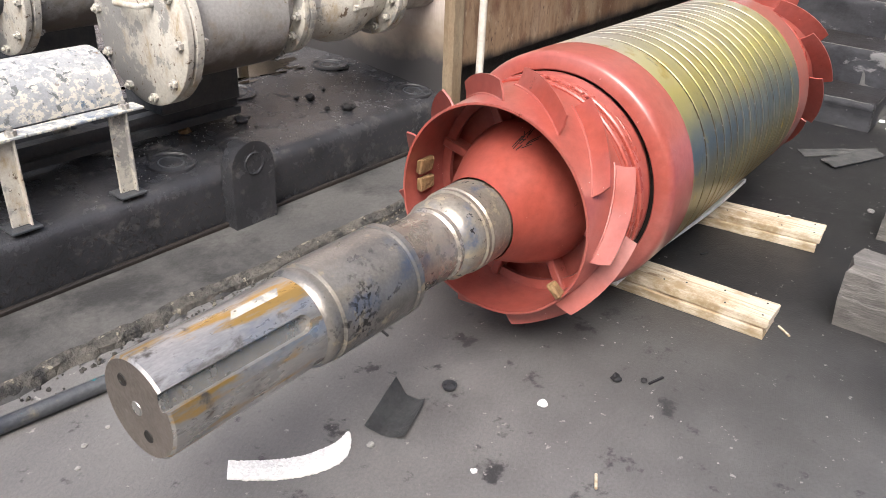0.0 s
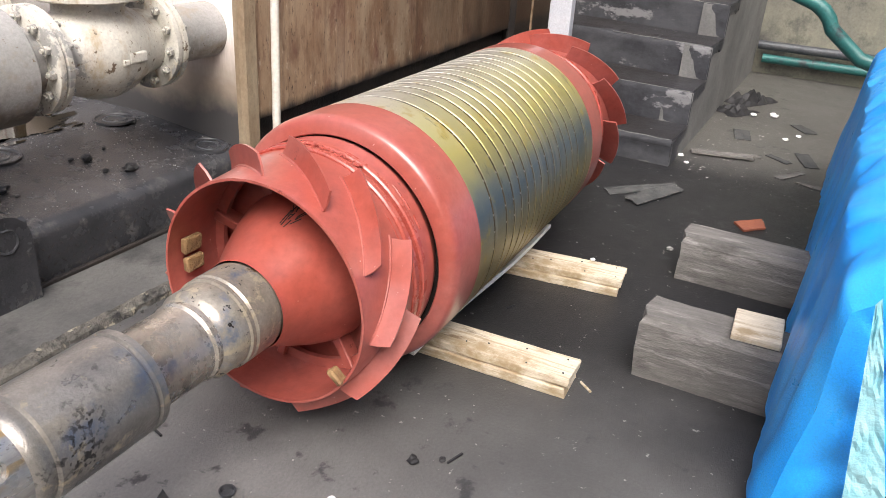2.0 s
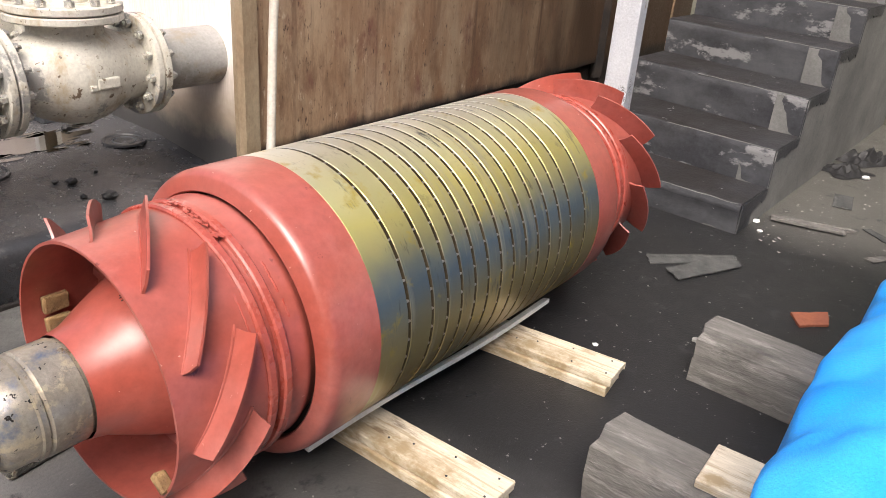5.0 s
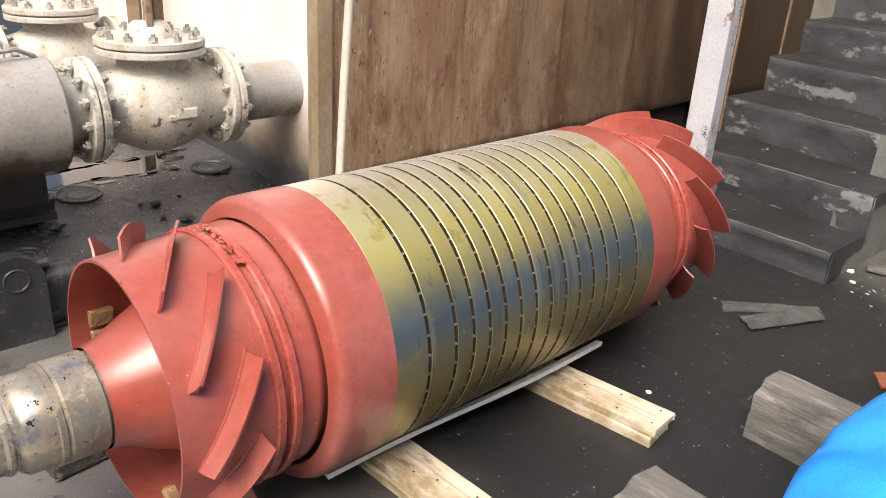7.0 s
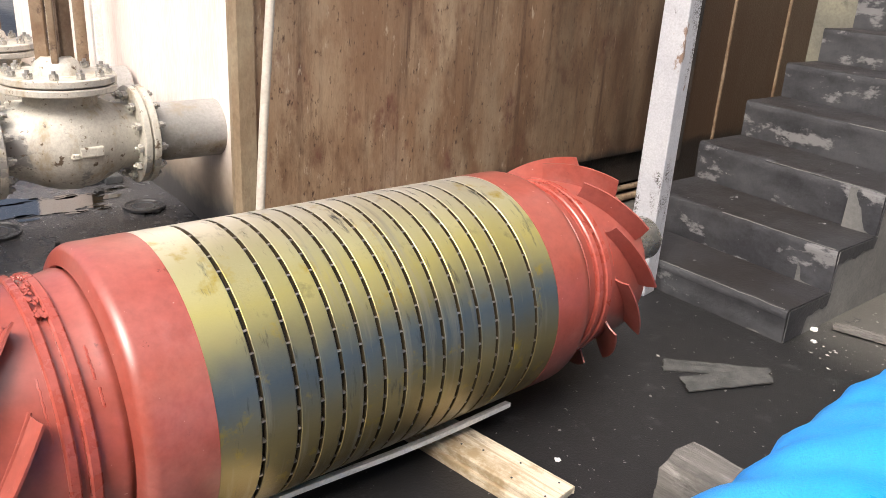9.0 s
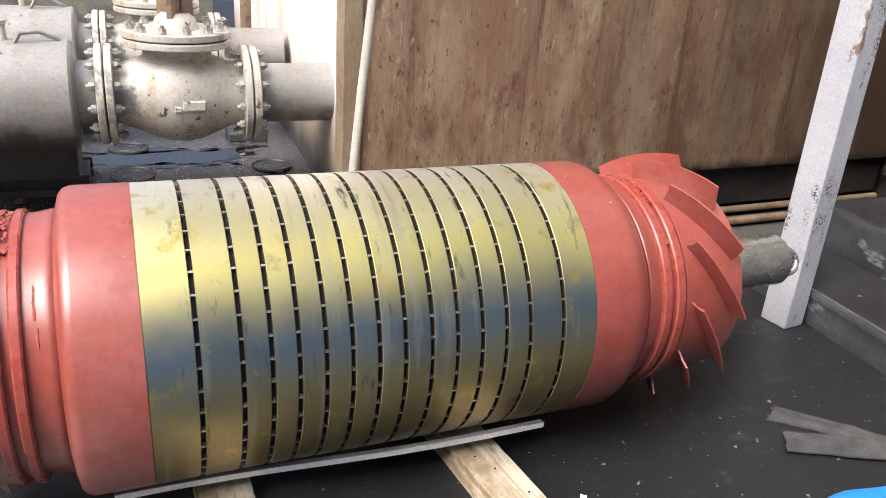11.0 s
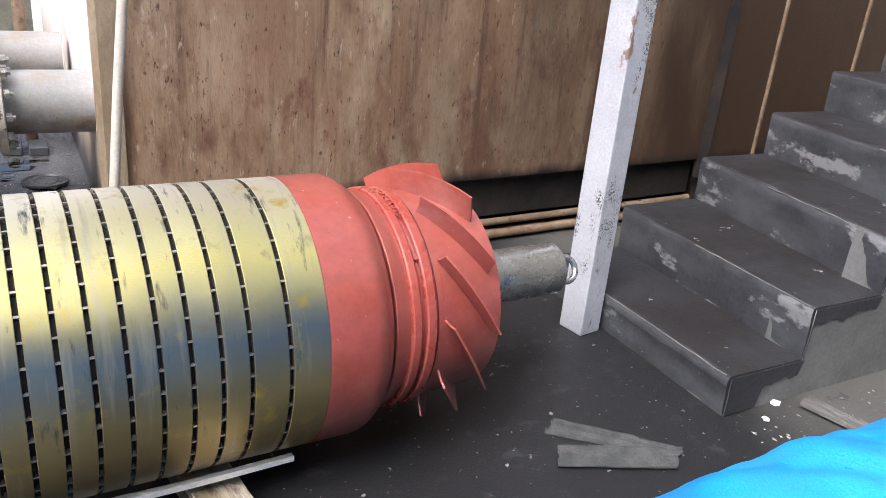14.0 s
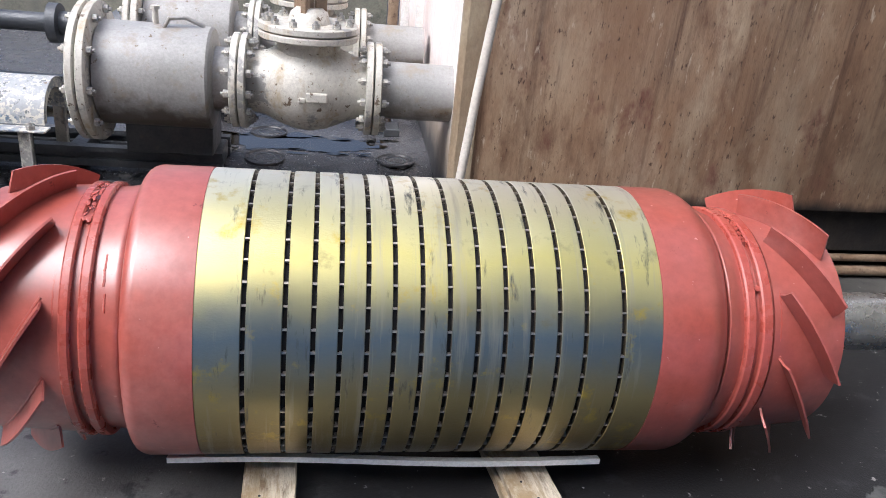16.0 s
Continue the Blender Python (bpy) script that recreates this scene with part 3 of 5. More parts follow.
# stairs: each step's nose (x at the open end, x at the tank end, height)
STEPS = [(5.26, 5.29, 0.19), (5.68, 5.76, 0.43), (6.11, 6.28, 0.675), (6.57, 6.78, 0.92), (7.03, 7.23, 1.16), (7.49, 7.68, 1.40), (7.95, 8.13, 1.64)]
stairs = tagged(new("stairs"), "dark painted concrete stairs with worn pale patches", "stairs", kind="structure")
Y_R, Y_L = 0.41, 1.70
for i, (xr, xl, z) in enumerate(STEPS):
    z0 = STEPS[i - 1][2] - 0.02 if i else 0.0
    nr, nl = STEPS[i + 1][:2] if i + 1 < len(STEPS) else (9.0, 9.0)
    prof = [(0.012, z0), (0.006, z0 + 0.03), (0.004, z0 + (z - z0) * 0.35), (0.0, z0 + (z - z0) * 0.7), (-0.004, z - 0.05), (-0.005, z - 0.022), (-0.001, z - 0.009), (0.010, z - 0.002), (0.024, z), (0.16, z - 0.003), (0.32, z - 0.004)]
    bm = bmesh.new()
    rows = []
    N = 56
    for k in range(N + 1):
        y = Y_R + (Y_L - Y_R) * k / N
        v = k / N
        x0, x1 = xr + (xl - xr) * v, nr + (nl - nr) * v + 0.03
        row = []
        for j, (dx, zz) in enumerate(prof):
            soft = 0.0055 * noise.noise(Vector((y * 4, zz * 5, i))) + 0.0035 * noise.noise(Vector((y * 17, zz * 12, i + 9)))
            chip = 0.012 * max(0, noise.noise(Vector((y * 9, 3, i * 2.7))) - 0.28) if 5 <= j <= 7 else 0
            px = x0 + dx + (soft + chip if j < 8 else 0)
            row.append(bm.verts.new((px, y, zz + (soft * 0.6 - chip if j >= 6 else 0))))
        row.append(bm.verts.new((x1, y, z - 0.004)))
        row.append(bm.verts.new((x1, y, z0)))
        rows.append(row)
    M = len(rows[0])
    for p, q in zip(rows, rows[1:]):
        for j in range(M):
            bm.faces.new((p[j], p[(j + 1) % M], q[(j + 1) % M], q[j]))
    bm.faces.new(rows[0])
    bm.faces.new(rows[-1])
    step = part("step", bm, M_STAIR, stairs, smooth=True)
    bm = bmesh.new()
    cuts = [Y_R + 0.02 + (0.9, 0.7, 0.75, 0.5, 0.6, 0.5, 0.5)[i] * k / 40 for k in range(41)]
    tube(bm, [(xr + (xl - xr) * (y - Y_R) / (Y_L - Y_R) + 0.002 + 0.004 * noise.noise(Vector((y * 9, i, 0))), y, z - 0.006 + 0.003 * noise.noise(Vector((y * 11, i, 4)))) for y in cuts], 0.0027, 6)
    part("worn_nosing", bm, M_STAIRSIDE, step, "chipped pale nosing")
    # dark paint run over the open side under the tread
    bm = bmesh.new()
    low = []
    for k in range(25):
        x = nr - (nr - xr) * k / 24
        drop = (z - 0.012 if i == 0 and k > 12 else 0.06 + 0.06 * abs(noise.noise(Vector((x * 5, i, 2)))) + 0.02 * noise.noise(Vector((x * 23, i, 5))))
        low.append((x, max(0.004, z - 0.006 - drop)))
    low = low[:-1] + [(xr + 0.012, max(0.002, z0 + 0.02))]
    prism(bm, [(xr + 0.008, z - 0.010), (nr + 0.02, z - 0.010)] + low, Y_R - 0.008, Y_R - 0.003, axis=1)
    part("paint_run", bm, M_STAIR, step, "dark paint run down the side")
bm = bmesh.new()
outline = [(5.275, 0.0)] + [p for i, (x, _, z) in enumerate(STEPS) for p in ((x + 0.018, z - 0.014), ((STEPS[i + 1][0] if i + 1 < len(STEPS) else 9.0) + 0.014, z - 0.014))] + [(9.0, 0.0)]
vs = prism(bm, outline, Y_R - 0.003, Y_R + 0.2, axis=1)
part("stair_side", bm, M_STAIRSIDE, stairs)

# back wall behind the stairs, made tall to hold off sky, and the closing walls of the yard
bm = bmesh.new()
box(bm, (9.0, -4.6, 0), (9.2, 9, 8.0))
tagged(part("wall_east", bm, M_BACKWALL), "stained greenish grey plaster wall", "wall", kind="structure")

# south and west walls are unseen, added to cut skylight and deepen the darks
bm = bmesh.new()
box(bm, (-5.2, -4.6, 0), (9.0, -4.4, 5.5))
tagged(part("wall_south", bm, M_BACKWALL), "unseen plain wall added behind the yard to cut skylight", "wall", kind="structure")
bm = bmesh.new()
box(bm, (-5.4, -4.6, 0), (-5.2, 9.2, 4.0))
tagged(part("wall_west", bm, M_BACKWALL), "unseen plain wall added at the west to cut skylight", "wall", kind="structure")
bm = bmesh.new()
box(bm, (-5.2, 9.0, 0), (3.19, 9.2, 1.9))
tagged(part("wall_north", bm, M_BACKWALL), "stained grey wall beyond the pumps", "wall", kind="structure")

# column
bm = bmesh.new()
box(bm, (-0.072, -0.065, 0), (0.072, 0.065, 3.4), 0.007, seg=2)
col = part("column", bm, M_COLUMN)
d = math.atan2(1.311 - 1.169, 5.105 - 5.127)
col.matrix_world = Matrix.Translation((5.116 + 0.065 * math.sin(d), 1.240 - 0.065 * math.cos(d), 0)) @ Matrix.Rotation(d, 4, 'Z')
tagged(col, "silver painted square steel column with rust specks", "column", kind="structure")

# raised diamonds on the deck's front plate
bm = bmesh.new()
for r in range(5):
    for c in range(-6, 72):
        x, z = c * 0.045 + (0.0225 if r % 2 else 0), 0.035 + r * 0.040
        if -0.3 < x < 3.15:
            t = 0.75 if (r + c) % 2 else -0.75
            m = Matrix.Translation((x, 2.2175, z)) @ Matrix.Rotation(t, 4, 'Y')
            q = [bm.verts.new(m @ Vector(p)) for p in ((-0.014, 0, 0), (0, 0, -0.0045), (0.014, 0, 0), (0, 0, 0.0045), (-0.006, -0.0012, 0), (0.006, -0.0012, 0))]
            for f in ((0, 1, 4), (1, 5, 4), (1, 2, 5), (2, 3, 5), (3, 4, 5), (3, 0, 4)):
                bm.faces.new([q[k] for k in f])
part("tread_diamonds", bm, M_BLACKBASE, deck, kind="stuff")
bm = bmesh.new()
box(bm, (-3, 2.194, 0.04), (3.15, 2.216, 0.062), 0.004)
part("base_angle", bm, M_BLACKBASE, deck)

# post and frame by the tank's end wall
bm = bmesh.new()
rod(bm, (2.95, 3.75, deck_z(3.75)), (2.95, 3.75, 3.2), 0.033)
tagged(part("rusty_post", bm, M_RUSTPIPE, smooth=True), "slim post with flaking white paint and rust", "post", kind="structure")
frame_p = tagged(new("panel_frame"), "white framed panel standing by the tank", "frame", kind="structure")
for dx in (0.0, 0.10):
    bm = bmesh.new()
    box(bm, (3.03 + dx, 4.1, deck_z(4.1)), (3.08 + dx, 4.16, 3.0), 0.004)
    part("frame_bar", bm, M_WHITE, frame_p)

# ---- the rotor ----
rng = random.Random(11)
AX_Y, AX_Z = 0.892, 0.5215
rotor = thing("motor_rotor", (2.95, AX_Y, 0.078), "large red motor rotor with yellow ribbed core on wooden planks", "rotor")
rotor.rotation_euler = (0, radians(0.34), radians(1.575))


def rpart(name, bm, mat, label="", smooth=True, parent=None):
    """A part of the rotor, built about the X axis at its world x; parent may be another part."""
    ob = part(name, bm, mat, parent or rotor, label, smooth)
    if parent is None:
        ob.location = (-2.95, 0, AX_Z - 0.078)
    return ob


SLOTS = [2.395, 2.503, 2.579, 2.651, 2.724, 2.797, 2.873, 2.949, 3.029, 3.107, 3.185, 3.263, 3.342, 3.454]
G0, G1, R = 2.268, 3.572, 0.445
bm = bmesh.new()
lathe(bm, [(2.25, 0.0), (2.25, 0.425), (3.66, 0.425), (3.66, 0.0)], 96)
rpart("core", bm, M_DARKIN)
edges = [G0] + SLOTS + [G1]
for i in range(len(edges) - 1):
    a = edges[i] + (0.0065 if i else 0)
    b = edges[i + 1] - (0.0065 if i < len(edges) - 2 else 0)
    bm = bmesh.new()
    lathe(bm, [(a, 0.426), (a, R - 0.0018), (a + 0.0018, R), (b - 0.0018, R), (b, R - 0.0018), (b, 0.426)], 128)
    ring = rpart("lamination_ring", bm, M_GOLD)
    # ring sides painted dark to stand for the shade in the slots
    ring.data.materials.append(M_SLOTSHADE)
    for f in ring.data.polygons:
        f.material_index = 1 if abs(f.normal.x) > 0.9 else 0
bm = bmesh.new()
box(bm, (-0.0066, -0.003, 0.424), (0.0066, 0.003, R - 0.004))
me_sp = bpy.data.meshes.new("duct_spacer")
bm.to_mesh(me_sp)
bm.free()
me_sp.materials.append(M_STEEL)
bm = bmesh.new()
for x in SLOTS:
    for k in range(44):
        a = 2 * math.pi * (k + 0.3) / 44
        if radians(85) < a < radians(222):
            ob = new("duct_spacer", me_sp)
            ob.parent = rotor
            ob.matrix_local = Matrix.Translation((x - 2.95, 0, AX_Z - 0.078)) @ Matrix.Rotation(a - math.pi / 2, 4, 'X')
        else:
            box(bm, (x - 0.0066, -0.003, 0.424), (x + 0.0066, 0.003, R - 0.004), m=Matrix.Rotation(a - math.pi / 2, 4, 'X'))
tagged(rpart("duct_spacer_rest", bm, M_STEEL, smooth=False), kind="stuff")

# red end drums, open round the collar
for s, x_in, x_out in ((-1, G0, 2.070), (1, G1, 3.792)):
    bm = bmesh.new()
    lip = 0.385 if s < 0 else 0.402
    arc = [(x_out - s * dx, R - dr) for dx, dr in ((((0.046, -0.001), (0.036, 0.001), (0.026, 0.005), (0.018, 0.011), (0.013, 0.018), (0.006, 0.045), (0.003, 0.058)) if s < 0 else
           ((0.080, -0.001), (0.062, 0.001), (0.046, 0.006), (0.032, 0.014), (0.020, 0.022), (0.011, 0.030), (0.005, 0.037))))]
    lathe(bm, [(x_in - s * 0.03, 0.41), (x_in, 0.41), (x_in, R + 0.001)] + arc + [(x_out, lip + 0.004), (x_out - s * 0.004, lip), (x_out - s * 0.05, lip)], 128)
    rpart("end_drum", bm, M_RED, "red primed retaining ring")
    bm = bmesh.new()
    lathe(bm, [(x_out - s * 0.05, 0.0), (x_out - s * 0.045, 0.385), (x_in, 0.385)], 64)
    rpart("drum_core", bm, M_DARKIN)


def fan(s, x_rim, x_back, starts, bands, tip_r):
    """End fan: conical shroud, two bands, collar, slanted curved blades, bell hub and spokes. s is -1 at the coupling end."""
    L = x_back - x_rim
    X = lambda f: x_rim + f * L
    bm = bmesh.new()
    lathe(bm, [(X(0), 0.351), (X(0), 0.359), (X(0.25), 0.366), (X(0.60), 0.377), (X(0.60), 0.367), (X(0.25), 0.358)], 96, shut=True)
    shroud = rpart("fan_shroud", bm, M_RED, "red primed conical fan ring")
    for f0, f1, r in bands:
        bm = bmesh.new()
        e = 0.005 * (1 if L > 0 else -1)
        lathe(bm, [(X(f0), 0.360), (X(f0), r - 0.005), (X(f0) + e, r), (X(f1) - e, r), (X(f1), r - 0.005), (X(f1), 0.360)], 96)
        rpart("band", bm, M_REDGLOSS, "glossy varnished binding band")
    bm = bmesh.new()
    lathe(bm, [(X(0.58), 0.34), (X(0.58), 0.3685), (X(0.74), 0.3685), (X(0.82), 0.371), *(((X(0.88), 0.376), (X(0.90), 0.378), (X(0.925), 0.3775), (X(0.945), 0.372)) if s < 0 else ((X(0.88), 0.378), (X(0.93), 0.388), (X(0.968), 0.391), (X(0.976), 0.388), (X(0.980), 0.372))), (X(1.06), 0.355), (X(1.06), 0.31)], 96)
    collar = rpart("collar", bm, M_RED)
    if s < 0:
        collar.location += Vector((0, 0.004, 0.004))
    bm = bmesh.new()
    for k in range(46):
        a = radians(80 + 34 * rng.random() ** 1.2)
        rr = 0.386 + rng.uniform(-0.003, 0.002)
        blob = Matrix.Translation((X(bands[0][1] - 0.01 + 0.06 * rng.random()), rr * math.cos(a), rr * math.sin(a))) @ Matrix.Rotation(a - math.pi / 2, 4, 'X') @ Matrix.Diagonal((1.0, 1.5, 0.6, 1))
        bmesh.ops.create_icosphere(bm, subdivisions=1, radius=rng.uniform(0.003, 0.0075), matrix=blob)
    rpart("weld_seam", bm, M_REDGLOSS, "rough painted weld lumps")
    for a in ((radians(137), radians(106)) if s > 0 else (radians(112),)):
        bm = bmesh.new()
        bmesh.ops.create_cone(bm, cap_ends=True, segments=6, radius1=0.011, radius2=0.010, depth=0.014, matrix=Matrix.Rotation(a - math.pi / 2, 4, 'X') @ Matrix.Translation((X(bands[0][1] + 0.022), 0, 0.378)))
        rpart("bolt_head", bm, M_REDGLOSS, smooth=False)
    # runs of dried varnish on the collar and the shroud
    for a, f, ln in ((129, 0.83, 0.09), (137, 0.545, 0.11), (146, 0.84, 0.05), (152, 0.55, 0.06)):
        bm = bmesh.new()
        tube(bm, [(X(f) + 0.004 * noise.noise(Vector((t * 9, a, 0))), (0.3725 if f < 0.6 else 0.3705) * math.cos(radians(a) + t * ln / 0.37), (0.3725 if f < 0.6 else 0.3705) * math.sin(radians(a) + t * ln / 0.37)) for t in (k / 14 for k in range(15))], 0.0038, 6)
        rpart("varnish_run", bm, M_REDGLOSS)
    for start in starts:
        a0 = radians(start)
        bm = bmesh.new()

        def P(x, r, a):
            return Vector((x, r * math.cos(a), r * math.sin(a)))

        root0, root1 = (0.093, 0.475) if s < 0 else (0.10, 0.54)
        tip0, tip1 = (0.118, 0.505) if s < 0 else (0.155, 0.56)
        sweep = radians(43.5 if s < 0 else 40.5)
        rows = []
        for i in range(13):
            u = i / 12
            crown = tip_r * (1 - 0.010 * (2 * u - 1) ** 2) + (0.006 * u if s < 0 else -0.014 * u)
            base = P(X(root0 + (root1 - root0) * u), 0.354 + 0.012 * u, a0 - sweep * u)
            tip = P(X(tip0 + (tip1 - tip0) * u), crown, a0 - radians(3.4) - (sweep - radians(7.6 if s < 0 else 5)) * u)
            mid = base.lerp(tip, 0.52) + P(0, 0.004, a0 - sweep * u + math.pi / 2)
            rows.append((base, mid, tip))
        grid = []
        for d in (1, -1):
            sheet = []
            for i, row in enumerate(rows):
                p, q = rows[max(i - 1, 0)], rows[min(i + 1, 12)]
                nrm = (q[1] - p[1]).cross(row[2] - row[0]).normalized() * 0.0034 * d
                sheet.append([bm.verts.new(c + nrm) for c in row])
            grid.append(sheet)
        for i in range(12):
            for g in grid:
                for j in (0, 1):
                    bm.faces.new((g[i][j], g[i + 1][j], g[i + 1][j + 1], g[i][j + 1]))
            for j in (0, 2):
                bm.faces.new((grid[0][i][j], grid[0][i + 1][j], grid[1][i + 1][j], grid[1][i][j]))
        for i in (0, 12):
            for j in (0, 1):
                bm.faces.new((grid[0][i][j], grid[0][i][j + 1], grid[1][i][j + 1], grid[1][i][j]))
        blade = rpart("fan_blade", bm, M_RED, parent=shroud)
        bm = bmesh.new()
        tube(bm, [P(X(root0 + (root1 - root0) * u) , 0.3595 + 0.013 * u + 0.0015 * noise.noise(Vector((u * 14, start, 0))), a0 - sweep * u - 0.012) for u in (k / 16 for k in range(17))], 0.0052, 6)
        rpart("fillet_weld", bm, M_RED, "painted weld bead along the root", parent=blade)
    bm = bmesh.new()
    lathe(bm, [(X(-0.165), 0.140), (X(-0.05), 0.152), (X(0.12), 0.190), (X(0.30), 0.226), (X(0.44), 0.248), (X(0.52), 0.255), (X(0.57), 0.252), (X(0.60), 0.240), (X(0.61), 0.195), (X(0.75), 0.195)], 72)
    rpart("bell_hub", bm, M_RED, "smooth red bell-shaped hub")
    for k in range(8):
        bm = bmesh.new()
        box(bm, (min(X(0.50), X(0.64)), -0.016, 0.23), (max(X(0.50), X(0.64)), 0.016, 0.368), 0.004, m=Matrix.Rotation(2 * math.pi * (k + 0.35) / 8, 4, 'X'))
        rpart("spoke", bm, M_RED, smooth=False)
    bm = bmesh.new()
    lathe(bm, [(X(0.68), 0.19), (X(0.68), 0.365), (X(0.72), 0.365), (X(0.72), 0.19)], 64)
    rpart("back_plate", bm, M_RED)
    bm = bmesh.new()
    lathe(bm, [(X(0.54), 0.330), (X(0.54), 0.366), (X(0.58), 0.366), (X(0.58), 0.330)], 64, shut=True)
    rpart("inner_rim", bm, M_RED)


fan(-1, 1.668, 2.10, (26.8, 58.4, 90, 124, 157.5, 192, 226, 260.5, 292, 323.6, 355.2), ((0.583, 0.648, 0.387), (0.697, 0.762, 0.387)), 0.427)
fan(1, 4.215, 3.80, [89.5 + 30 * k for k in range(12)], ((0.627, 0.712, 0.390), (0.756, 0.834, 0.390)), 0.464)

# shaft, coupling end: keyed end, collars, journal, grooves
bm = bmesh.new()
lathe(bm, [(0.8141, 0.0955), (0.8161, 0.1203), (0.8218, 0.1251), (0.8276, 0.1299), (0.8488, 0.1318), (0.8584, 0.1270), (0.8642, 0.1270), (0.8699, 0.1347),
           (1.1316, 0.1356), (1.1374, 0.1299), (1.1431, 0.1299), (1.1470, 0.1366), (1.1662, 0.1366), (1.1739, 0.1127)], 72)
rpart("coupling_seat", bm, M_COLLAR, "dark scuffed shaft collar with blue stains")
bm = bmesh.new()
lathe(bm, [(1.1739, 0.1127), (1.1835, 0.1079), (1.3548, 0.1079), (1.3625, 0.1146), (1.3721, 0.1146), (1.3779, 0.1089), (1.3856, 0.1089)], 72)
rpart("journal", bm, M_STEEL)
bm = bmesh.new()
lathe(bm, [(1.3856, 0.1089), (1.3933, 0.1184), (1.4067, 0.1280), (1.4702, 0.1289), (1.4741, 0.1356), (1.4875, 0.1356), (1.4914, 0.1299), (1.4991, 0.1366), (1.5895, 0.1366), (1.5933, 0.1289), (1.8088, 0.1289)], 72)
rpart("shaft", bm, M_SEAT, "worn steel shaft with beige and rust speckles")
# keyed end: a milled slot, open at the end face and rounded inside
KEY_A, KEY_W, KEY_X, R_S = radians(147), 0.022, 0.782, 0.1203
angs = sorted({radians(d) for d in range(0, 360, 6)} | {KEY_A + i * 0.0115 for i in range(-20, 21)})
xs = [0.393 + 0.389 * i / 30 for i in range(31)] + [0.782 - 0.0018 * i for i in range(1, 14)] + [0.786, 0.800, 0.816]
xs = sorted(set(round(x, 5) for x in xs))
bm = bmesh.new()
rows = []
for x in [0.387] + xs:
    row = []
    for a in angs:
        w = (a - KEY_A) * R_S
        cut = abs(w) < KEY_W and (x < KEY_X - KEY_W or (x - (KEY_X - KEY_W)) ** 2 + w * w < KEY_W ** 2)
        r = R_S - 0.005 if x == 0.387 else R_S
        row.append(bm.verts.new((x, (r - (0.020 if cut else 0)) * math.cos(a), (r - (0.020 if cut else 0)) * math.sin(a))))
    rows.append(row)
for p, q in zip(rows, rows[1:]):
    for k in range(len(angs)):
        j = (k + 1) % len(angs)
        bm.faces.new((p[k], p[j], q[j], q[k]))
face = [Vector((0.3865, v.co.y, v.co.z)) for v in rows[0]]
keyed = rpart("keyed_end", bm, M_KEYSTEEL, "keyed shaft end with milled slot")
bm = bmesh.new()
bm.faces.new([bm.verts.new(p) for p in face])
bmesh.ops.triangulate(bm, faces=bm.faces[:])
rpart("end_face", bm, M_ENDFACE, "brown-grey turned end face", smooth=False, parent=keyed)
bm = bmesh.new()
up, side = Vector((0, math.cos(KEY_A), math.sin(KEY_A))), Vector((0, -math.sin(KEY_A), math.cos(KEY_A)))
grid_sheet(bm, 30, 4, lambda u, v: Vector((0.388 + 0.372 * u, 0, 0)) + up * (R_S - 0.0195) + side * (KEY_W * 0.97 * (2 * v - 1)))
rpart("slot_floor", bm, M_STEELBRIGHT, "smooth milled slot floor", parent=keyed)
for dy, dz, r in ((0.042, 0.055, 0.011), (0.003, 0.0, 0.013), (-0.024, -0.060, 0.011)):
    bm = bmesh.new()
    lathe(bm, [(0.4225, r - 0.003), (0.4215, r), (0.4195, r + 0.003), (0.4225, r + 0.005)], 20, m=Matrix.Translation((-0.035, dy, dz)))
    lathe(bm, [(0.4212, 0.0), (0.4212, r)], 20, m=Matrix.Translation((-0.035, dy, dz)))
    rpart("tapped_hole", bm, M_DARKIN if r < 0.012 else M_STEELBRIGHT)
bm = bmesh.new()
grid_sheet(bm, 8, 4, lambda u, v: Vector((0.615 + 0.135 * u + 0.02 * v, 0.1212 * math.cos(radians(104 - 12 * v)), 0.1212 * math.sin(radians(104 - 12 * v)))))
rpart("paper_tape", bm, M_PUMP, "strip of white paper tape")
bm = bmesh.new()
lathe(bm, [(4.0, 0.13), (4.34, 0.13), (4.36, 0.118), (4.40, 0.118), (4.404, 0.113), (4.412, 0.113), (4.416, 0.105), (4.70, 0.105), (4.712, 0.097), (4.712, 0.0)], 56)
rpart("shaft_end", bm, M_STEELBRIGHT, "bright machined shaft end with grooves")

# eyebolt in the far end
bm = bmesh.new()
tube(bm, [(4.770 + 0.050 * math.cos(a), -0.012 + 0.025 * math.sin(a), -0.010 + 0.044 * math.sin(a)) for a in (2 * math.pi * k / 24 for k in range(25))], 0.0125, 12)
rod(bm, (4.70, -0.012, -0.018), (4.738, -0.012, -0.018), 0.013)
rpart("eyebolt", bm, M_CHROME, "zinc lifting eye with worn black paint")
# marker scribble on the hub
bm = bmesh.new()
sc = random.Random(3)
for k in range(13):
    u0, v0 = sc.uniform(-0.05, 0.05), sc.uniform(-0.018, 0.018)
    u1, v1 = u0 + sc.uniform(0.01, 0.06), v0 + sc.uniform(-0.02, 0.02)
    pts = []
    for t in (0, 0.5, 1):
        x = 1.774 + u0 + (u1 - u0) * t
        f = (x - 1.668) / 0.432
        r = np.interp(f, [-0.05, 0.12, 0.30, 0.44, 0.52], [0.152, 0.190, 0.226, 0.248, 0.255]) + 0.0005
        a = radians(99) + (v0 + (v1 - v0) * t) / r
        pts.append((x, r * math.cos(a), r * math.sin(a)))
    tube(bm, pts, 0.0016, 5)
rpart("marker_scribble", bm, M_INK)

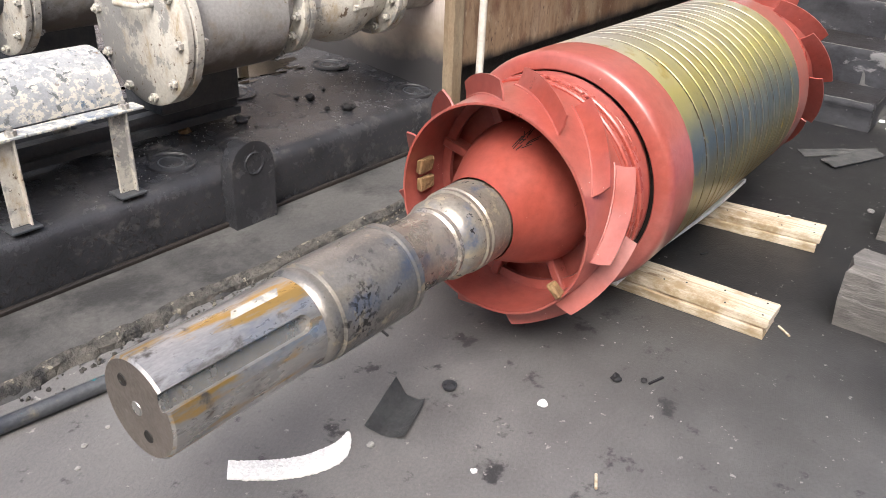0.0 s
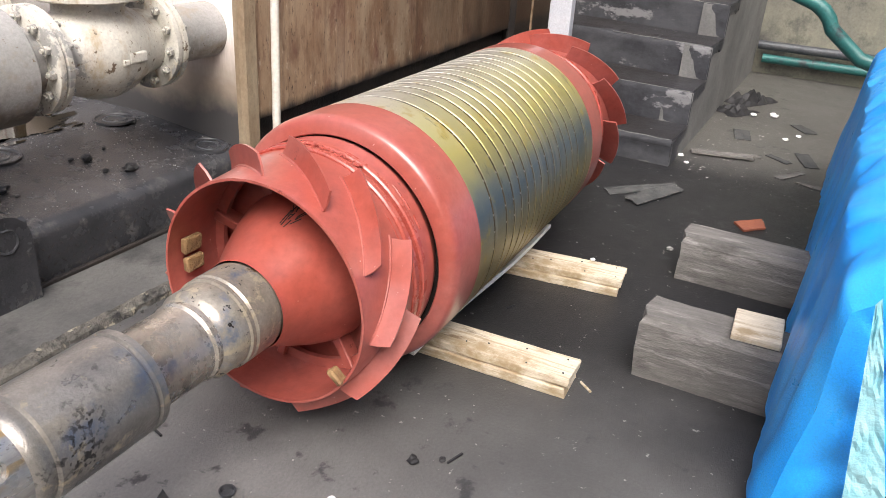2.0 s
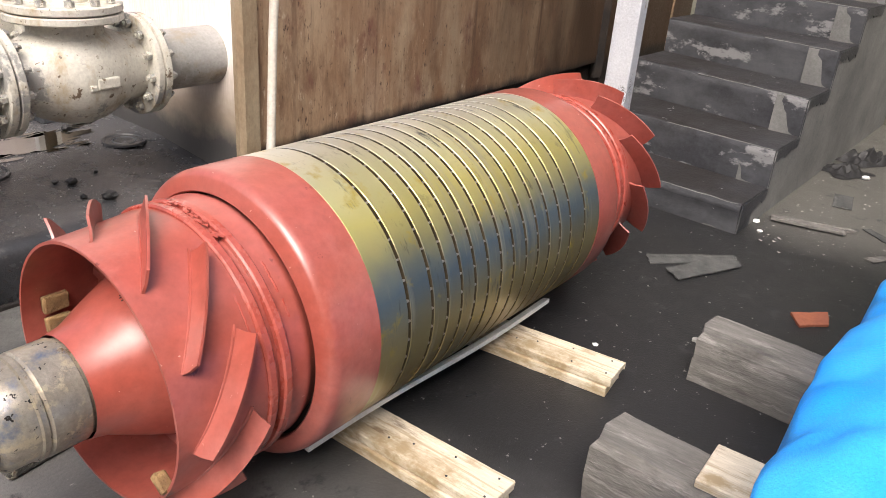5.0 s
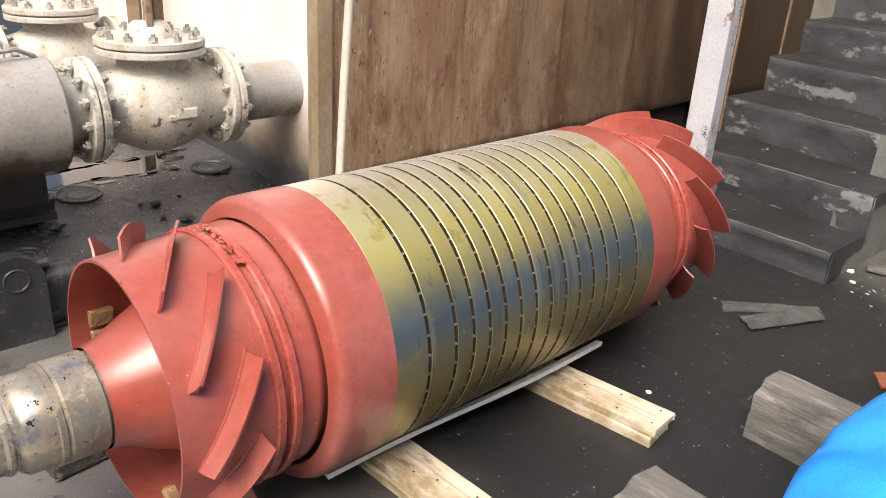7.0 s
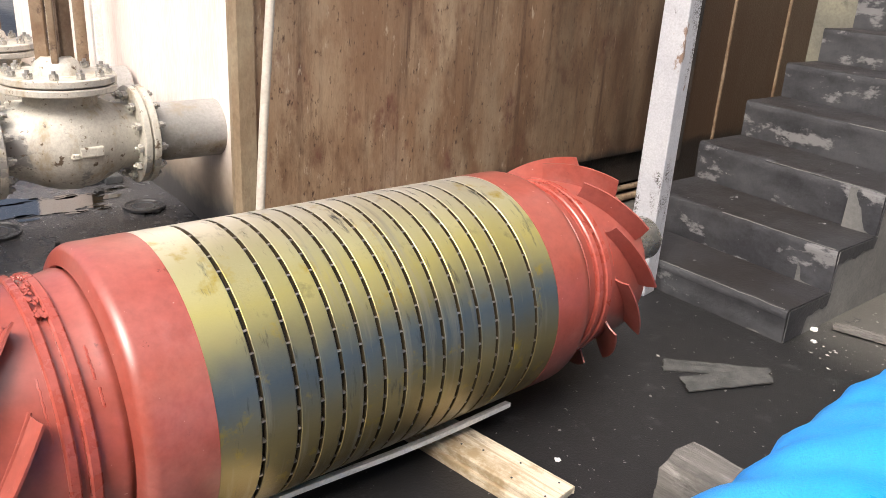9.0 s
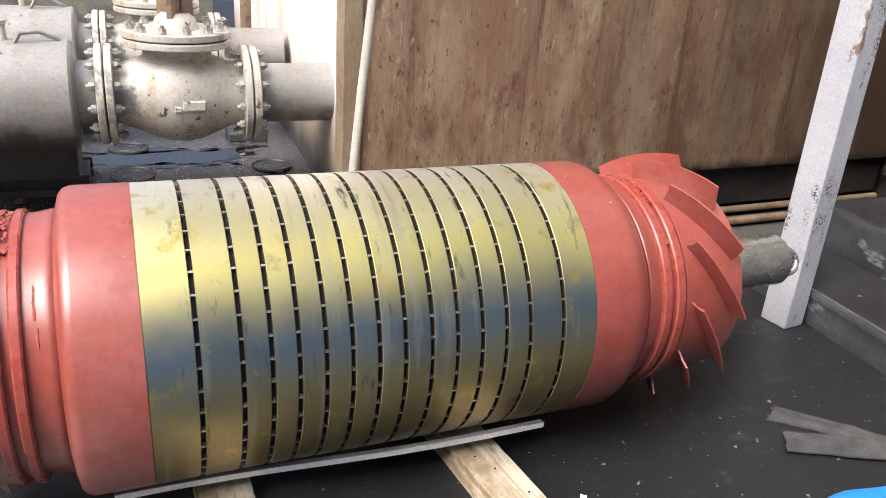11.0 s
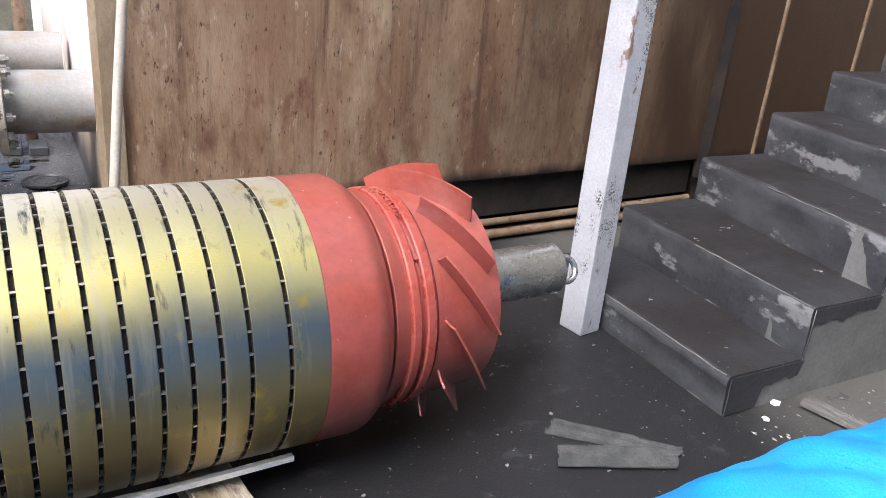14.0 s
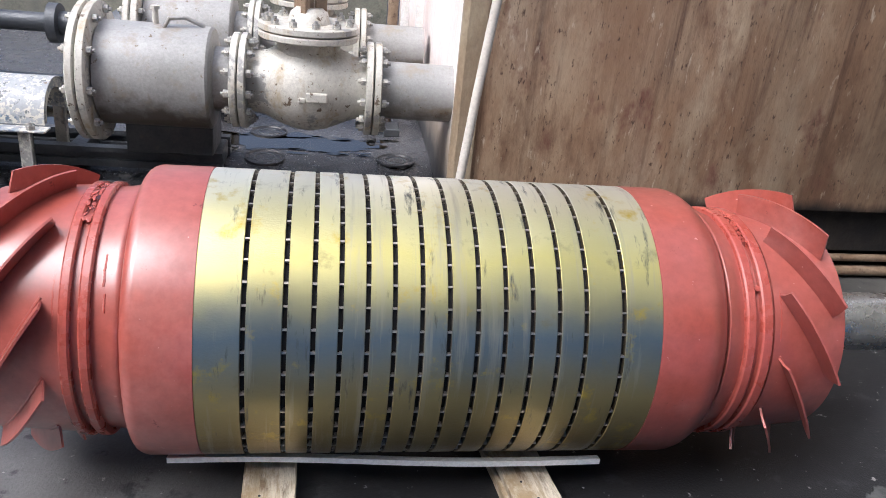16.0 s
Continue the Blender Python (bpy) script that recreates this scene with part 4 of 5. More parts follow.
# ---- planks, timbers, tarpaulin ----
def nails(parent, spots, z):
    for x, y in spots:
        bm = bmesh.new()
        bmesh.ops.create_cone(bm, cap_ends=True, segments=8, radius1=0.004, radius2=0.004, depth=0.002, matrix=Matrix.Translation((x, y, z)))
        part("nail", bm, M_INK, parent)


def rough_board(bm, lo, hi, seed, wob=0.002):
    """A sawn board along Y with slightly wavering faces and a chipped end."""
    n = 14
    rows = []
    for i in range(n + 1):
        y = lo[1] + (hi[1] - lo[1]) * i / n
        r = random.Random(seed * 100 + i)
        c = 0.003
        ring = [(lo[0] + c, lo[2]), (hi[0] - c, lo[2]), (hi[0], lo[2] + c), (hi[0], hi[2] - c), (hi[0] - c, hi[2]), (lo[0] + c, hi[2]), (lo[0], hi[2] - c), (lo[0], lo[2] + c)]
        ey = r.uniform(-0.004, 0.004) if i in (0, n) else 0
        rows.append([bm.verts.new((x + r.uniform(-wob, wob), y + ey + (r.uniform(-0.004, 0.004) if i in (0, n) else 0), z + (r.uniform(-wob, wob) * 0.5 if z > lo[2] + 0.001 else 0))) for x, z in ring])
    for p, q in zip(rows, rows[1:]):
        for k in range(8):
            bm.faces.new((p[k], p[(k + 1) % 8], q[(k + 1) % 8], q[k]))
    bm.faces.new(rows[0])
    bm.faces.new(rows[-1])


def plank_pair(x0, y_tip, y_in, turn, seed):
    t = thing("support_plank", (x0 + 0.08, y_tip, 0), "pale pine plank pair nailed together under the rotor", "plank", "planks under the rotor")
    t.rotation_euler.z = radians(turn)
    bm = bmesh.new()
    rough_board(bm, (-0.078, 0, 0.044), (0.078, y_in - y_tip, 0.078), seed)
    part("upper_board", bm, M_WOODPALE, t)
    bm = bmesh.new()
    rough_board(bm, (-0.088, 0.006, 0.0), (0.066, y_in - y_tip, 0.040), seed + 7)
    part("lower_board", bm, M_WOODPALE, t)
    nails(t, [(-0.045, 0.03), (0.05, 0.04), (-0.05, 0.17), (0.04, 0.2), (0.0, 0.34), (-0.03, 0.42)], 0.0795)
    return t


plank_pair(2.412, 0.105, 1.70, 2.2, 1)
plank_pair(3.276, 0.172, 1.62, 8.0, 2)
bm = bmesh.new()
n = 24
rows = []
for i in range(n + 1):
    u = i / n
    x, dy, dz = -0.68 + 1.36 * u, 0.006 * math.sin(u * 7), 0.004 * math.sin(u * 5 + 1)
    rows.append([bm.verts.new((x, dy + a, dz + b)) for a, b in ((-0.015, 0), (0.015, 0.004), (0.015, 0.012), (-0.015, 0.020))])
for p, q in zip(rows, rows[1:]):
    for k in range(4):
        bm.faces.new((p[k], p[(k + 1) % 4], q[(k + 1) % 4], q[k]))
bm.faces.new(rows[0])
bm.faces.new(rows[-1])
strip = part("white_strip", bm, M_WHITE)
strip.location = (2.845, 0.612, 0.138)
tagged(strip, "thin white strip leaning along the underside of the rotor", "strip")


def timber(x0, x1, y0, y1, h, seed, label):
    n = 26
    bm = bmesh.new()
    rows = []
    for i in range(n + 1):
        y = y0 + (y1 - y0) * i / n
        r = random.Random(seed * 50 + i)
        end = i == 0
        ring = [(x0, 0), (x1, 0), (x1, h * 0.5), (x1 - 0.006, h - 0.015), (x1 - 0.02, h), ((x0 + x1) / 2, h), (x0 + 0.03, h), (x0 + 0.006, h - 0.025), (x0, h * 0.52), (x0 - 0.004, h * 0.48)]
        row = []
        for k, (x, z) in enumerate(ring):
            nz = 0.006 * noise.noise(Vector((k * 1.3, y * 6, seed))) + r.uniform(-0.0015, 0.0015)
            row.append(bm.verts.new((x + nz, y + (r.uniform(-0.012, 0.012) if end else 0) - (0.01 * (z / h) if end and k in (6, 7) else 0), z + (nz if z > 0 else 0))))
        rows.append(row)
    for p, q in zip(rows, rows[1:]):
        for k in range(10):
            bm.faces.new((p[k], p[(k + 1) % 10], q[(k + 1) % 10], q[k]))
    bm.faces.new(rows[0])
    bm.faces.new(rows[-1])
    ob = part("timber_beam", bm, M_WOODGREY)
    return tagged(ob, label, "timber", "timbers under the tarpaulin")


timber(2.70, 2.92, -0.055, -1.38, 0.25, 1, "weathered grey squared timber with a pale offcut on it")
timber(3.62, 3.84, -0.01, -1.38, 0.215, 2, "weathered grey squared timber with dark ring stains")
bm = bmesh.new()
box(bm, (-0.10, -0.085, 0), (0.10, 0.085, 0.03), 0.003)
ob = part("wood_offcut", bm, M_WOODPALE)
ob.location, ob.rotation_euler = (2.83, -0.448, 0.251), (0, 0, 0.06)
tagged(ob, "fresh pale pine offcut lying on the timber", "offcut")

# blue tarpaulin over a covered drum
tarp = thing("tarpaulin", (3.7, -1.0, 0.24), "crumpled bright blue plastic tarpaulin over a covered drum", "tarpaulin")
bm = bmesh.new()


def cover(u, v):
    """u along the drum, v round it from one hem over the crown to the other."""
    x = 2.02 + 3.5 * u
    a = math.pi * (1.0 - v)
    near = max(0.0, (3.2 - x) / 1.2)
    ry, top = 0.468 - 0.010 * near, 1.01 - 0.05 * near
    c, s = math.cos(a), math.sin(a)
    y = -1.0 + ry * (abs(c) ** 0.75) * (1 if c > 0 else -1)
    z = 0.60 + (top - 0.60) * (abs(s) ** 0.8)
    if v < 0.2 or v > 0.8:
        k = (0.2 - v) / 0.2 if v < 0.2 else (v - 0.8) / 0.2
        e = math.pi * (1.0 - (0.2 if v < 0.2 else 0.8))
        c, s = math.cos(e), math.sin(e)
        y = -1.0 + (1 if c > 0 else -1) * (ry * abs(c) ** 0.75 + 0.07 * k)
        z = (0.60 + (top - 0.60) * s ** 0.8) * (1 - k) + 0.10 * k
    f = 0.016 * noise.noise(Vector((x * 3.1, v * 5, 1.5))) + 0.016 * noise.noise(Vector((x * 9, v * 12, 4))) + 0.022 * abs(noise.noise(Vector((x * 5 + v * 4, v * 3, 8)))) - 0.018
    out = Vector((0, y + 1.0, (z - 0.5) * 0.6)).normalized()
    end = max(0.0, 1 - u / 0.035)
    p = Vector((x, y, z)) + out * f
    return p if end == 0 else Vector((p.x + 0.02 * end, -1.0 + (p.y + 1.0) * (1 - 0.10 * end * end), p.z - 0.05 * end * end))


edge = grid_sheet(bm, 150, 70, cover)
part("cover_sheet", bm, M_TARP, tarp, smooth=True).location = (-3.7, 1.0, -0.24)
bm = bmesh.new()


def end_fold(u, v):
    base = cover(0, v)
    c = Vector((2.04, -1.0, 0.45))
    p = base.lerp(c, u)
    f = 0.045 * noise.noise(Vector((v * 16, u * 2.2, 3))) + 0.02 * noise.noise(Vector((v * 34, u * 6, 6)))
    return p + Vector((-0.05 * math.sin(math.pi * min(1, u * 1.5)) * 0.5 + f * min(1, u * 5), 0, 0))


grid_sheet(bm, 26, 90, end_fold)
part("end_fold", bm, M_TARP, tarp, smooth=True).location = (-3.7, 1.0, -0.24)
bm = bmesh.new()
grid_sheet(bm, 18, 6, lambda u, v: Vector((1.955 + 0.012 * noise.noise(Vector((u * 14, v * 6, 0))), -0.69 - 0.07 * u - (0.01 + 0.085 * u) * v, 0.86 - 0.55 * u + 0.02 * v)))
part("pale_patch", bm, M_CYAN, tarp, "torn pale cyan plastic patch").location = (-3.7, 1.0, -0.24)

# ---- loose things on the floor ----
def sheet_thing(name, pts, z, thick, mat, label, cat, sub=6, wav=0.0, seed=0, curl=0.0):
    """A thin irregular piece spread between four floor corners."""
    a, b, c, d = [Vector((*p, 0)) for p in pts]
    at = (a + b + c + d) / 4
    bm = bmesh.new()
    def f(u, v):
        p = a.lerp(b, u).lerp(d.lerp(c, u), v) - at
        jag = 0.06 * (b - a).length * noise.noise(Vector((u * 9, v * 9, seed)))
        return Vector((p.x + (jag if v in (0, 1) else 0), p.y + (jag if u in (0, 1) else 0), z + wav * noise.noise(Vector((u * 3, v * 3, seed))) + curl * (2 * u - 1) ** 2))
    top = grid_sheet(bm, sub, sub, f)
    r = bmesh.ops.extrude_face_region(bm, geom=bm.faces[:])
    bmesh.ops.translate(bm, verts=[g for g in r["geom"] if isinstance(g, bmesh.types.BMVert)], vec=(0, 0, thick))
    ob = part(name, bm, mat)
    ob.location = (at.x, at.y, 0)
    return tagged(ob, label, cat)


# curved strip of white foam
bm = bmesh.new()
N = 110
rows = []
for i in range(N + 1):
    u = i / N
    p = Vector((0.715, 1.03)) * (1 - u) ** 2 + 2 * u * (1 - u) * Vector((0.90, 0.78)) + Vector((1.047, 0.885)) * u * u
    w = 0.041 * (0.85 + 0.2 * math.sin(u * 3)) * (1 - 0.86 * (max(0, u - 0.66) / 0.34) ** 1.3)
    d = Vector((0.75, -0.65)) * (1 - u) + Vector((0.8, 0.65)) * u
    nn = Vector((-d.y, d.x)).normalized()
    j = lambda k: 0.004 * noise.noise(Vector((u * 30, k * 3, 0))) + 0.003 * noise.noise(Vector((u * 85, k * 3, 4)))
    rows.append([bm.verts.new((*(p + nn * (w * s + j(s + z))), z + 0.001)) for s, z in ((-1, 0), (1, 0), (1, 0.007), (0, 0.010), (-1, 0.007))])
for p, q in zip(rows, rows[1:]):
    for k in range(5):
        bm.faces.new((p[k], p[(k + 1) % 5], q[(k + 1) % 5], q[k]))
bm.faces.new(rows[0])
bm.faces.new(rows[-1])
tagged(part("foam_strip", bm, M_FOAM), "curved strip of crumbly white foam on the floor", "foam")

# folded rubber sheet
bm = bmesh.new()
A, B, C, D = Vector((1.085, 0.855, 0)), Vector((1.295, 0.915, 0)), Vector((1.308, 0.80, 0)), Vector((1.135, 0.735, 0))
grid_sheet(bm, 10, 10, lambda u, v: A.lerp(B, u).lerp(D.lerp(C, u), v) + Vector((0, 0, 0.004 + 0.055 * max(0, 0.35 - v) / 0.35 * (0.4 + 0.6 * u) + 0.02 * max(0, v - 0.75) / 0.25 + 0.004 * noise.noise(Vector((u * 5, v * 5, 2))))))
bmesh.ops.solidify(bm, geom=bm.faces[:], thickness=0.003)
tagged(part("rubber_sheet", bm, M_RUBBERSHEET, smooth=True), "folded scrap of dusty grey rubber sheet on floor", "rubber scrap")
bm = bmesh.new()
lathe(bm, [(0.0, 0.0), (0.004, 0.019), (0.004, 0.021), (0.016, 0.026), (0.018, 0.025), (0.018, 0.021), (0.007, 0.017), (0.007, 0.0)], 28, m=Matrix.Rotation(-math.pi / 2, 4, 'Y'))
ob = part("plastic_cap", bm, M_RUBBER, smooth=True)
ob.location = (1.419, 0.792, 0)
tagged(ob, "small round black plastic cap on the floor", "cap")

# stone block under the shaft
bm = bmesh.new()
box(bm, (-0.12, -0.05, 0), (0.12, 0.06, 0.085), 0.012, seg=2)
for v in bm.verts:
    v.co += Vector((0.012 * noise.noise(v.co * 20), 0.012 * noise.noise(v.co * 17 + Vector((3, 0, 0))), 0.01 * noise.noise(v.co * 15) if v.co.z > 0.02 else 0))
ob = part("concrete_chunk", bm, M_BROKEN)
ob.location, ob.rotation_euler = (1.68, 1.32, 0), (0, 0, 0.12)
tagged(ob, "broken pale concrete chunk behind the shaft", "concrete chunk")

sheet_thing("scrap_strip", ((4.598, 0.646), (4.925, 0.323), (4.871, 0.272), (4.499, 0.576)), 0.002, 0.006, M_SCRAP, "torn grey strip of gasket on the floor", "scrap", 8, 0.004, 1)
sheet_thing("scrap_strip", ((4.499, 0.486), (4.946, 0.298), (4.829, 0.212), (4.427, 0.385)), 0.010, 0.006, M_SCRAP, "torn grey strip of gasket crossing another", "scrap", 8, 0.004, 2)
sheet_thing("red_shard", ((4.509, -0.144), (4.646, -0.274), (4.519, -0.314), (4.407, -0.215)), 0.002, 0.012, M_BRICKRED, "flat brick-red shard on the floor", "shard", 4, 0.003, 3)
for k, (p, q, w) in enumerate((((5.724, 0.351), (5.83, -0.038), 0.02), ((5.666, 0.336), (5.766, -0.069), 0.022), ((5.788, 0.191), (5.873, -0.108), 0.015))):
    d = (Vector(q) - Vector(p)).normalized()
    nn = Vector((-d.y, d.x)) * w
    P, Q = Vector(p), Vector(q)
    sheet_thing("wood_splinter", (tuple(P + nn), tuple(Q + nn), tuple(Q - nn), tuple(P - nn)), 0.001 + 0.012 * (k % 2), 0.016, M_WOODGREY, "split weathered wood sliver by the stairs", "splinter", 6, 0.006, 5 + k)["group"] = "splinters by the stairs"

for k, (x, y, a, l, w, m) in enumerate(((6.02, -0.40, 0.3, 0.16, 0.05, M_SCRAP), (5.60, -0.33, -0.5, 0.13, 0.03, M_WOODGREY), (5.93, -0.22, 0.9, 0.10, 0.03, M_SCRAP), (6.40, 0.10, 0.2, 0.14, 0.06, M_SCRAP), (5.45, -0.50, 1.2, 0.12, 0.03, M_WOODGREY), (6.9, -0.3, 0.6, 0.12, 0.05, M_SCRAP))):
    c, s = math.cos(a), math.sin(a)
    sheet_thing("litter_flake", tuple((x + c * u - s * v, y + s * u + c * v) for u, v in ((-l, -w), (l, -w), (l, w), (-l, w))), 0.002, 0.006, m, "flat flake of weathered litter by the stairs", "litter", 6, 0.005, 20 + k)["group"] = "litter by the stairs"

# black rags
for k, (x, y, sx, sy, h) in enumerate(((7.12, 0.277, 0.17, 0.14, 0.06), (7.57, 0.217, 0.24, 0.13, 0.09))):
    bm = bmesh.new()
    grid_sheet(bm, 22, 16, lambda u, v: Vector(((u - 0.5) * 2 * sx * (1 + 0.3 * noise.noise(Vector((v * 3, k, 0)))), (v - 0.5) * 2 * sy * (1 + 0.3 * noise.noise(Vector((u * 3, k, 5)))),
               0.004 + max(0, h * (1 - (2 * u - 1) ** 2) * (1 - (2 * v - 1) ** 2) * (0.7 + 1.3 * noise.noise(Vector((u * 6, v * 6, k * 9))))))))
    ob = part("oily_rag", bm, M_INK, smooth=True)
    ob.location, ob.rotation_euler = (x, y, 0), (0, 0, -0.5)
    tagged(ob, "crumpled black oily rag on the floor", "rag", "oily rags")
for k, (x, y, s) in enumerate(((7.066, 0.117, 0.03), (7.15, -0.043, 0.035), (6.475, -0.206, 0.022), (6.636, -0.285, 0.02), (5.565, 0.39, 0.02), (5.427, 0.32, 0.016))):
    bm = bmesh.new()
    lump(bm, (0, 0, 0), s, k + 20, 0.5)
    ob = part("paper_scrap", bm, M_WHITE)
    ob.location = (x, y, 0)
    tagged(ob, "crumpled white paper scrap on the floor", "paper scrap", "paper scraps")
# single bits lying about
for k, (x, y, s, m, nm, lab) in enumerate((
        (1.55, 0.516, 0.017, M_FOAM, "foam_crumb", "white crumb of foam on the floor"), (1.168, 0.503, 0.010, M_FOAM, "foam_crumb", "white crumb of foam on the floor"),
        (1.828, 0.399, 0.020, M_INK, "dirt_clod", "dark oily dirt clod on the floor"), (1.882, 0.323, 0.012, M_INK, "dirt_clod", "dark oily dirt clod on the floor"),
        (1.053, 0.798, 0.012, M_GRIT, "stone_chip", "small grey stone chip on the floor"), (0.448, 1.347, 0.008, M_GRIT, "stone_chip", "small grey stone chip on the floor"),
        (0.506, 1.419, 0.009, M_GRIT, "stone_chip", "small grey stone chip on the floor"), (0.594, 1.442, 0.008, M_GRIT, "stone_chip", "small grey stone chip on the floor"),
        (3.932, 0.082, 0.018, M_GRIT, "stone_chip", "small grey stone chip by the timber"), (3.576, 0.38, 0.012, M_FOAM, "foam_crumb", "white crumb of foam on the floor"))):
    bm = bmesh.new()
    lump(bm, (0, 0, 0), s, k + 40, 0.5)
    ob = part(nm, bm, m)
    ob.location = (x, y, 0)
    tagged(ob, lab, nm.split("_")[1], "bits on the floor")
for k, (x, y, a, ln) in enumerate(((1.512, 1.167, 1.3, 0.05), (2.915, 0.537, -0.4, 0.045), (2.517, 0.061, 0.9, 0.07), (1.911, 0.293, -0.3, 0.07), (1.362, 0.217, 0.5, 0.06))):
    bm = bmesh.new()
    box(bm, (-ln / 2, -0.006, 0), (ln / 2, 0.006, 0.008), 0.002)
    for v in bm.verts:
        v.co.y *= 1 - 0.6 * abs(v.co.x) / ln
    ob = part("wood_chip", bm, M_WOODPALE if k in (2, 4) else M_INK)
    ob.location, ob.rotation_euler = (x, y, 0), (0, 0, a)
    tagged(ob, "thin wood chip lying on the floor", "wood chip", "wood chips")
# dust and crumbs
bm = bmesh.new()
r = random.Random(9)
for k in range(560):
    x, y = r.uniform(0.2, 6.3), r.uniform(-0.6, 1.7)
    s = r.choice((0.001, 0.0015, 0.002, 0.003, 0.0045))
    a = r.uniform(0, 6.28)
    q = [bm.verts.new((x + s * r.uniform(0.5, 1.4) * math.cos(a + t), y + s * r.uniform(0.5, 1.4) * math.sin(a + t), 0.0)) for t in (0, 1.6, 3.1, 4.7)]
    tip = bm.verts.new((x, y, s * 0.8))
    for i in range(4):
        bm.faces.new((q[i], q[(i + 1) % 4], tip))
for k in range(170):
    x, y = r.uniform(5.2, 7.6), 0.36 - abs(r.gauss(0, 0.45))
    s = r.choice((0.003, 0.004, 0.006, 0.008))
    a = r.uniform(0, 6.28)
    q = [bm.verts.new((x + s * r.uniform(0.5, 2.0) * math.cos(a + t), y + s * r.uniform(0.5, 2.0) * math.sin(a + t), 0.0)) for t in (0, 1.6, 3.1, 4.7)]
    tip = bm.verts.new((x, y, min(0.006, s * 0.5)))
    for i in range(4):
        bm.faces.new((q[i], q[(i + 1) % 4], tip))
tagged(part("floor_crumbs", bm, M_GRIT), "scattered pale dust and grit crumbs", "grit", kind="stuff")
bm = bmesh.new()
for k in range(420):
    x, y = r.uniform(-0.6, 3.2), 1.785 + r.gauss(0, 0.035)
    lump_s = r.choice((0.002, 0.003, 0.004, 0.006, 0.009))
    vs = bmesh.ops.create_icosphere(bm, subdivisions=1, radius=lump_s, matrix=Matrix.Translation((x, y, lump_s * 0.5)))["verts"]
    for v in vs:
        v.co += Vector((r.uniform(-1, 1), r.uniform(-1, 1), r.uniform(-1, 1))) * lump_s * 0.3
tagged(part("kerb_rubble", bm, M_BROKEN), "crumbled concrete rubble along the broken edge", "rubble", kind="stuff")

# conduit along the kerb
bm = bmesh.new()
tube(bm, [(-1.2, 1.75, 0.028), (0.2, 1.67, 0.03), (0.70, 1.605, 0.03), (1.25, 1.58, 0.028), (1.9, 1.63, 0.028)], 0.026, 14)
tagged(part("conduit_pipe", bm, M_CONDUIT, smooth=True), "dark conduit pipe with teal paint along the kerb", "pipe")
# teal pipes by the far wall
for y0, z, nm in ((0.385, 0.30, M_DARKMACH), (0.32, 0.17, M_TEAL)):
    bm = bmesh.new()
    rod(bm, (8.9, y0, z), (8.9, -3.5, z + 0.02), 0.045)
    for yy in (-0.9, -2.4):
        box(bm, (8.88, yy - 0.03, 0), (8.92, yy + 0.03, z))
    tagged(part("wall_pipe", bm, nm, smooth=True), "painted pipe running low along the far wall", "pipe", "pipes by the far wall")
bm = bmesh.new()
pts = [(6.5, 0.03, 2.3), (6.5, 0.02, 1.3), (6.5, 0.0, 1.05)] + [(6.5, -0.03 - 0.30 * math.sin(a), 0.78 + 0.26 * math.cos(a)) for a in (radians(d) for d in (15, 30, 45, 60, 75))] + [(6.5, -0.55, 0.665), (6.5, -1.2, 0.50), (6.5, -2.0, 0.32), (6.5, -2.1, 0.0)]
tube(bm, pts, 0.052, 16)
tagged(part("bent_pipe", bm, M_TEAL, smooth=True), "thick teal painted bent pipe beside the tarpaulin", "pipe")
bm = bmesh.new()
tube(bm, [(3.165, 2.00, 0.0), (3.19, 2.015, 0.5), (3.243, 2.05, 1.0), (3.315, 2.09, 1.6), (3.385, 2.13, 2.4)], 0.021, 14)
M_OLDPIPE = surface("yellowed_white_pipe", (0.60, 0.57, 0.51), (0.50, 0.46, 0.40), 5, 0.5, 0, 0.1, 60, (0.30, 0.25, 0.19), 0.62, 7)
tagged(part("white_pipe", bm, M_OLDPIPE, smooth=True), "slim white plastic pipe leaning upright against tank", "pipe")
# wedges jammed in the fan ring
for x, y, z, a, h in ((1.75, 1.192, 0.580, 0.12, 0.033), (1.75, 1.188, 0.515, 0.0, 0.03), (1.682, 0.588, 0.342, -0.85, 0.034)):
    bm = bmesh.new()
    w = 0.018 if a < -0.5 else 0.038
    box(bm, (-w, -0.012, -h * 0.85), (w, 0.012, h * 0.85), 0.005)
    for v in bm.verts:
        v.co += Vector((0.006 * noise.noise(v.co * 40), 0.004 * noise.noise(v.co * 35), 0.006 * noise.noise(v.co * 30)))
    ob = part("wooden_wedge", bm, M_CLAY)
    ob.matrix_world = Matrix.Translation((x, y, z)) @ Matrix.Rotation(a, 4, 'X')
    tagged(ob, "ochre stained wooden wedge jammed inside the fan ring", "wedge", "wedges in the fan")

# ---- pump line on the deck ----
PY, PZ = 2.44, 0.895
BACK = deck_z(4.0)
UP = Matrix.Rotation(-math.pi / 2, 4, 'Y')


def bolt_mesh():
    bm = bmesh.new()
    bmesh.ops.create_cone(bm, cap_ends=True, segments=6, radius1=0.020, radius2=0.019, depth=0.022, matrix=Matrix.Rotation(math.pi / 2, 4, 'Y'))
    rod(bm, (-0.024, 0, 0), (0.024, 0, 0), 0.009, 8)
    me = bpy.data.meshes.new("bolt")
    bm.to_mesh(me)
    bm.free()
    me.materials.append(M_PUMP)
    return me


BOLT = bolt_mesh()


